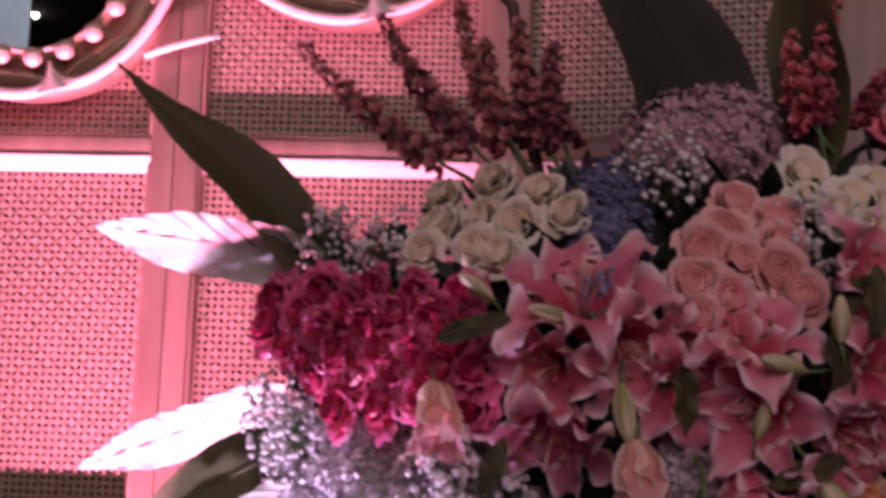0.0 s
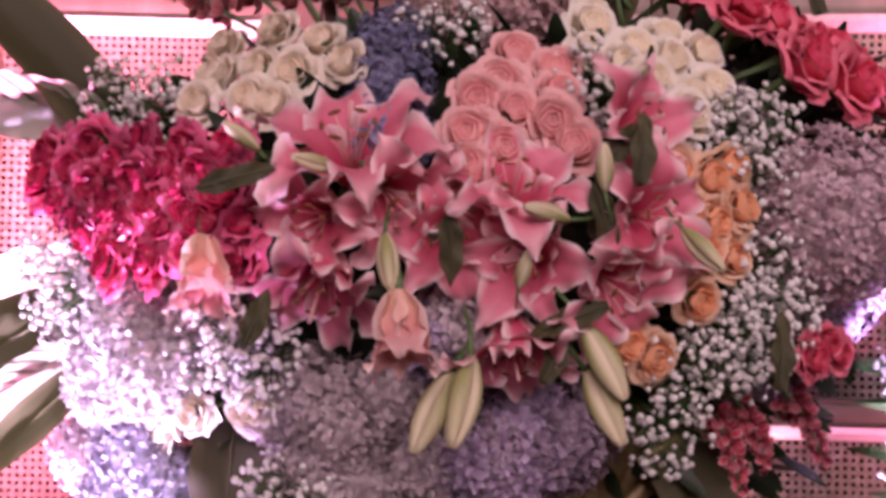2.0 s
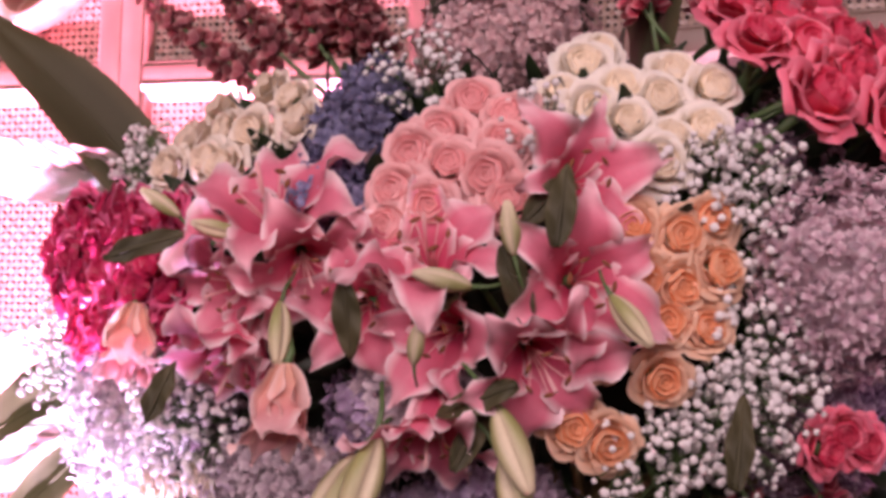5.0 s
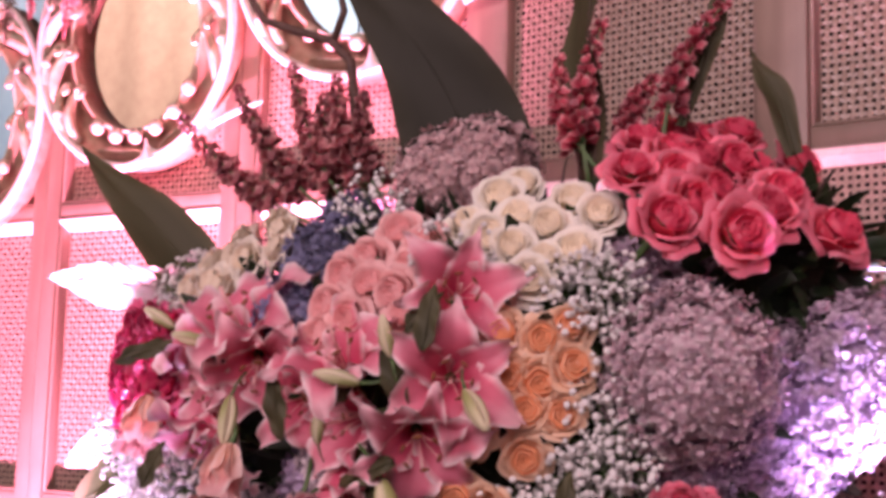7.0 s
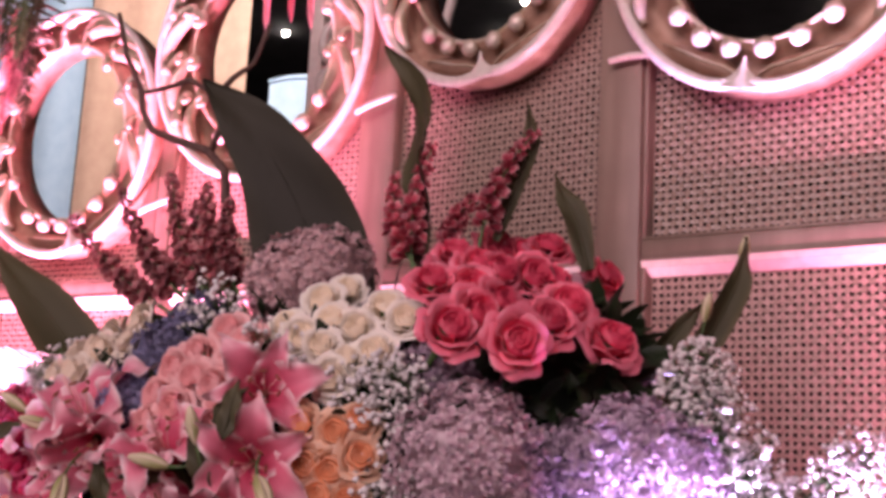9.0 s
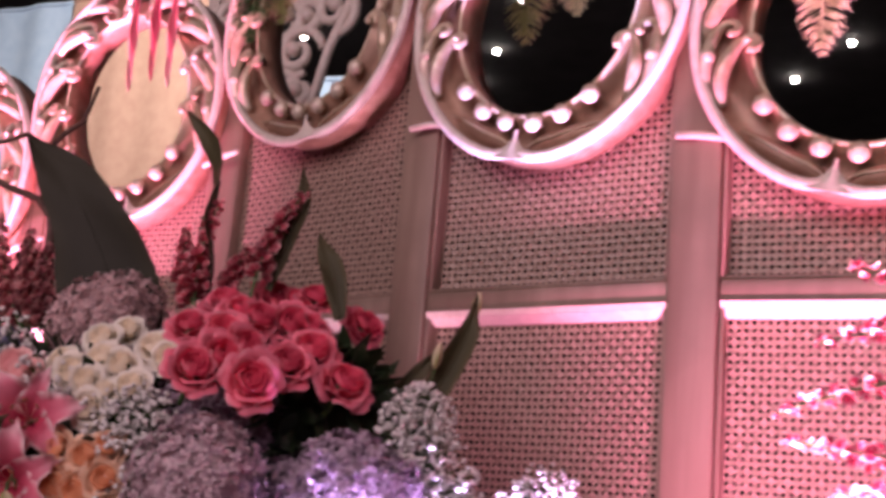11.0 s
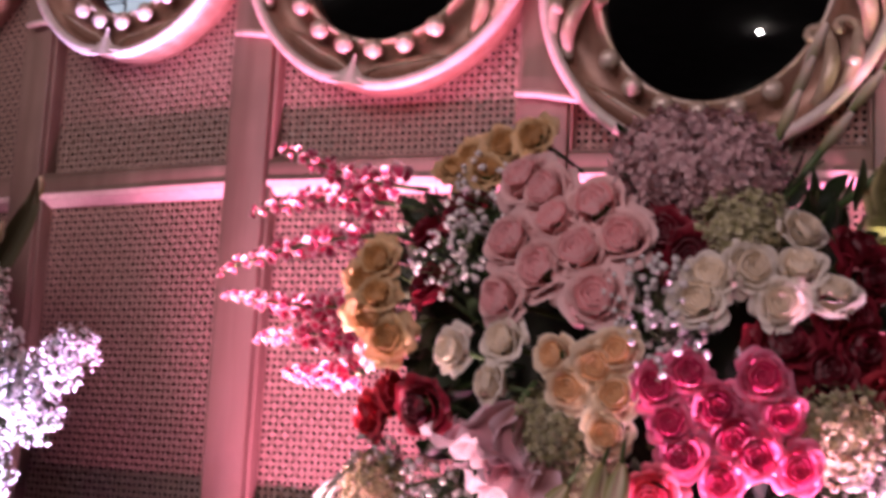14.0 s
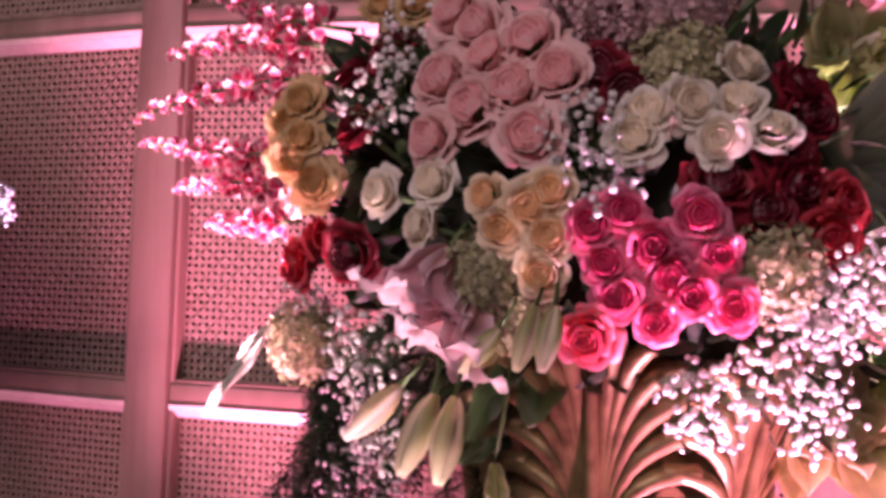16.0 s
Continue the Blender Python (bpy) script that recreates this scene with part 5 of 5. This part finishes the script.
# gladiolus stems with closed buds
for b, t in (((2.16, 1.50, 1.78), (2.335, 1.55, 2.04)), ((2.23, 1.50, 1.79), (2.40, 1.50, 1.93)), ((2.15, 1.50, 1.82), (2.225, 1.50, 2.02)), ((2.24, 1.48, 1.74), (2.45, 1.50, 1.87))):
    b, t = Vector(b), Vector(t)
    g = thing("gladiolus", "tall gladiolus stem with closed cream buds", "gladiolus", G2, Matrix.Translation(b))
    part("stem", tube([(0, 0, 0), (t - b) * 0.5 + Vector((0.004, 0, 0.004)), t - b], [0.006, 0.0055, 0.003], 7), STEM, g, "green stem")
    for k in (0.52, 0.74, 0.96):
        s = sheet(7, 9, lambda u, v: (0.0085 * math.sin(math.pi * (0.1 + 0.75 * v)) * math.sin(2.2 * u), 0.0085 * math.sin(math.pi * (0.1 + 0.75 * v)) * math.cos(2.2 * u), 0.075 * v))
        part("bud", s, GLADIOLUS, g, "cream bud", True, facing((t - b) * (k - 0.12), (t - b) + Vector((0.02, -0.03, 0)), 3.0 * k))
# fan palm leaf
fan = thing("fan_palm_leaf", "pleated green fan palm leaf beside roses", "leaf", G2, Matrix.Translation((2.31, 1.42, 1.655)))
for k in range(11):
    a = radians(-48 + 9.5 * k)
    d, side = Vector((math.cos(a), -0.15, math.sin(a))), Vector((-math.sin(a), 0, math.cos(a)))
    s = sheet(5, 8, lambda u, v: d * 0.21 * v + side * u * 0.026 * math.sin(math.pi * (0.12 + 0.8 * v)) + Vector((0, -0.012 * (1 - abs(u)) * v, 0)))
    part("leaflet", s, LEAF_PALM, fan)
# variegated branches at the edge
for base, tip in (((2.24, 1.50, 1.68), (2.47, 1.50, 1.83)), ((2.24, 1.50, 1.42), (2.45, 1.47, 1.30)), ((2.24, 1.50, 1.66), (2.50, 1.52, 1.73)), ((2.25, 1.50, 1.40), (2.42, 1.45, 1.38)), ((2.30, 1.56, 1.74), (2.367, 1.50, 1.801)), ((2.30, 1.56, 1.74), (2.328, 1.50, 1.788)), ((2.30, 1.56, 1.74), (2.368, 1.50, 1.753)), ((2.30, 1.52, 1.36), (2.311, 1.45, 1.325)), ((2.30, 1.52, 1.36), (2.349, 1.45, 1.315)), ((2.30, 1.52, 1.36), (2.380, 1.45, 1.343))):
    base, tip = Vector(base), Vector(tip)
    ob = thing("variegated_branch", "leafy branch with yellow-green pale-edged leaves", "branch", G2, Matrix.Translation(base))
    way = tip - base
    part("stem", tube([(0, 0, 0), way * 0.5 + Vector((0, 0, 0.015)), way], [0.003, 0.0025, 0.0015], 6), STEM, ob)
    for k in range(13):
        p = way * (0.15 + 0.85 * k / 12) + Vector((0, 0, 0.012))
        d = (way.normalized() * 0.6 + Vector((rng.uniform(-0.5, 0.5), rng.uniform(-0.8, 0.2), rng.uniform(-1, 1)))).normalized()
        side, long = d.cross(Vector((rng.uniform(-0.4, 0.4), -1, 0.4))).normalized(), rng.uniform(0.05, 0.085)
        up = side.cross(d)
        s = sheet(7, 9, lambda u, v: p + d * long * v + side * u * 0.34 * long * math.sin(math.pi * (0.06 + 0.92 * v)) ** 0.8 + up * (0.3 * abs(u) * 0.3 * long - 0.25 * long * v * v + 0.003 * math.sin(12 * v + 3 * u)))
        part("leaf", s, LEAF_VARIEGATED, ob)
# green leaves and a trailing stem before the urn
leaf((2.041, 1.27, 1.442), (2.012, 1.25, 1.352), 0.062, LEAF_GREEN, "broad dark green leaf before the urn", G2, (-0.2, -1, 0.2), 0.05)
leaf((1.988, 1.27, 1.42), (1.937, 1.27, 1.326), 0.040, LEAF_GREEN, "green lily leaf hanging beside the urn", G2, (-0.2, -1, 0.2), 0.05)
leaf((1.979, 1.27, 1.332), (1.930, 1.27, 1.304), 0.026, LEAF_GREEN, "small green leaf beside the urn", G2, (0, -1, 0.5))
leaf((1.983, 1.26, 1.448), (1.938, 1.26, 1.404), 0.026, LEAF_VARIEGATED, "olive-green lily leaf beside closed buds", G2, (0, -1, 0.3))
leaf((1.978, 1.25, 1.31), (1.988, 1.25, 1.24), 0.026, LEAF_VARIEGATED, "narrow olive leaf at a trailing stem", G2, (0, -1, 0.1))
leaf((2.107, 1.25, 1.447), (2.118, 1.25, 1.392), 0.040, LEAF_DARK, "short dark green leaf over the urn", G2, (0.1, -1, 0.3))
trail = thing("trailing_stem", "thin bare green stem trailing over the urn", "stem", G2, Matrix.Translation((1.993, 1.25, 1.43)))
part("stem", tube([(0, 0, 0), (-0.004, 0, -0.05), (-0.015, 0, -0.12)], [0.0022, 0.002, 0.0016], 6), STEM, trail)
for x, y, z in ((1.78, 1.34, 1.372), (1.82, 1.33, 1.326), (1.825, 1.33, 1.278), (1.76, 1.36, 1.272)):
    baby_breath(Vector((x, y, z)), Vector((-0.3, -1, -0.2)), 0.042, rng, G2, 90, 0.0034)
# asparagus fern under the bouquet
for k in range(9):
    b = Vector((1.755 - 0.008 * k, 1.39, 1.40 - 0.01 * (k % 4)))
    t = Vector((1.655 + 0.022 * k, 1.36 + 0.01 * (k % 3), 1.20 - 0.02 * (k % 2)))
    ob = thing("asparagus_fern", "fine dark feathery fern sprig", "fern", G2, Matrix.Translation(b))
    s = tube([(0, 0, 0), (t - b) * 0.5 + Vector((0, 0, 0.01)), t - b], 0.001, 3)
    for i in range(420):
        q = (t - b) * rng.uniform(0.05, 1)
        s.put(tube([q, q + Vector((rng.uniform(-1, 1), rng.uniform(-1, 1), rng.uniform(-1, 0.4))) * 0.026], 0.0006, 3), Matrix())
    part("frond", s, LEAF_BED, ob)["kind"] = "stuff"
for k in range(7):
    b = Vector((1.80 + 0.025 * k, 1.36, 1.42))
    t = b + Vector((-0.08 + 0.02 * k, -0.02, -0.16 - 0.02 * (k % 3)))
    ob = thing("asparagus_fern", "fine dark feathery fern sprig", "fern", G2, Matrix.Translation(b))
    s = tube([(0, 0, 0), (t - b) * 0.5 + Vector((0, 0, 0.01)), t - b], 0.001, 3)
    for i in range(420):
        q = (t - b) * rng.uniform(0.1, 1)
        s.put(tube([q, q + Vector((rng.uniform(-1, 1), rng.uniform(-1, 1), rng.uniform(-1, 0.6))) * 0.024], 0.0006, 3), Matrix())
    part("frond", s, LEAF_BED, ob)["kind"] = "stuff"

# ---- behind and in the ovals ----
for x, y in [(-1.65, 15.32), (-2.51, 16.32), (-1.27, 12.80), (0.74, 17.03), (1.07, 13.96), (-3.90, 12.55), (-4.55, 13.54), (1.36, 19.0), (-5.07, 14.60), (-3.10, 11.27), (0.06, 13.25), (-0.71, 14.21), (-7.20, 12.55), (-6.12, 17.63), (0.34, 20.56), (-2.9, 20.1), (-6.0, 11.6), (2.3, 15.9), (3.2, 18.1), (4.4, 14.2)]:
    downlight(x, y)


def drape(x0, x1, z1, material, label, y=9.0):
    ob = thing("drape", label, "curtain", "drapes of the hall")
    n = 60
    s = Shape()
    pts = []
    for z in (0.0, z1 * 0.5, z1):
        for i in range(n):
            x = x0 + (x1 - x0) * i / (n - 1)
            pts.append((x, y + 0.02 * math.sin(11 * x), z))
    part("cloth", s.add(pts, grid_faces(n, 3)), material, ob)
    part("top_hem", tube([(x0 + (x1 - x0) * i / 20, y + 0.02 * math.sin(11 * (x0 + (x1 - x0) * i / 20)), z1) for i in range(21)], 0.025, 6), material, ob, "stitched hem")


drape(-9.5, -7.16, 6.6, BLUE_WALL, "pale blue cloth drape in the hall")
drape(-7.14, -5.2, 6.6, BEIGE_WALL, "beige cloth drape in the hall")
drape(-4.95, -4.09, 5.14, BLUE_WALL, "pale blue cloth banner in the hall")
drape(-4.07, -3.16, 5.48, BLUE_WALL, "pale blue cloth banner in the hall")

fret = thing("fretwork_panel", "pierced cream fretwork of carved scrolls", "fretwork", "", pose(-0.22, 2.62, 2.70))
big, mid = scroll(0.075, 1.4, 0.019, 6, 26).mesh("scrollwork", IVORY), scroll(0.055, 1.2, 0.018, 6, 22).mesh("scrollwork", IVORY)
for k in range(49):
    x, z = -0.12 + 0.082 * (k % 7) + 0.02 * (k // 7 % 2), -0.36 + 0.115 * (k // 7)
    if x < 0.17 + 0.35 * z:
        part("scroll", big if k % 2 else mid, IVORY, fret, "", True, Matrix.Translation((x, 0, z)) @ Matrix.Rotation(rng.uniform(0, 6.28), 4, "Y"))
part("edge_strip", tube([(0.06, 0, -0.45), (0.16, 0, -0.15), (0.22, 0, 0.1), (0.36, 0, 0.45)], 0.016, 6), IVORY, fret)
part("upright", box(-0.20, -0.01, -2.70, -0.16, 0.02, 0.45), IVORY, fret)
part("crossbar", box(-0.20, 0.02, 0.42, 0.36, 0.04, 0.45), IVORY, fret)


def plume(top, length, material, label, width=0.05, sway=0.0, reach=0.16):
    """A hanging feather of fine barbs."""
    ob = thing("hanging_plume", label, "plume", "plumes hanging in the ovals", Matrix.Translation(top))
    s = tube([(0, -reach, 0.03), (0, -reach * 0.4, 0.03), (0, 0, 0), (sway * 0.5, 0, -length * 0.5), (sway, 0, -length)], [0.003, 0.003, 0.003, 0.002, 0.0008], 5)
    for i in range(220):
        t = rng.uniform(0.05, 1)
        q = Vector((sway * t, 0, -length * t))
        w = width * math.sin(math.pi * (0.12 + 0.84 * t)) * rng.uniform(0.6, 1.05)
        e = q + Vector((rng.choice((-1, 1)) * w, rng.uniform(-0.4, 0.4) * w, -w * rng.uniform(0.4, 0.9)))
        s.put(tube([q, q.lerp(e, 0.6) + Vector((0, 0, 0.002)), e], [0.0016, 0.0014, 0.0004], 3), Matrix())
    part("barb_fringe", s, material, ob)["kind"] = "stuff"


plume((1.425, 1.785, 2.59), 0.275, PLUME, "cream dried plume hanging in the oval", 0.05)
plume((0.835, 2.0, 2.72), 0.24, LEAF_VARIEGATED, "olive-green plume hanging in the oval", 0.055)
plume((0.93, 2.02, 2.74), 0.20, PLUME, "dry brown plume hanging in the oval", 0.05)
plume((0.17, 2.02, 2.80), 0.24, LEAF_GREEN, "green fern tuft hanging by the oval", 0.06)
plume((0.24, 2.03, 2.80), 0.20, LEAF_VARIEGATED, "green fern tuft hanging by the oval", 0.05)
plume((1.83, 1.92, 2.56), 0.18, PLUME, "cream dried plume hanging by the oval", 0.03)
for x, z, mat in ((1.56, 2.62, SPIKE_RED), (1.60, 2.63, HOT), (1.64, 2.62, SPIKE_DUSK), (-0.16, 2.70, SPIKE_RED), (-0.10, 2.72, HOT), (-0.05, 2.70, SPIKE_RED)):
    leaf((x, 1.80 if x > 1 else 2.02, z + 0.02), (x + 0.01, 1.78 if x > 1 else 2.02, z - 0.23), 0.022, mat, "red strap petal hanging in the oval", "straps hanging in the ovals", (0.2, -1, 0), 0, 0.25, "hanging_strap")
for k in range(16):
    x = -0.92 + rng.uniform(-0.10, 0.16)
    z = 2.62 + rng.uniform(-0.06, 0.1)
    plume((x, 2.0 + rng.uniform(-0.03, 0.05), z), rng.uniform(0.14, 0.3), (LEAF_DARK, LEAF_GREEN, SPIKE_DUSK)[k % 3], "dark hanging foliage spray on the screen", 0.03, rng.uniform(-0.04, 0.04), -0.13)
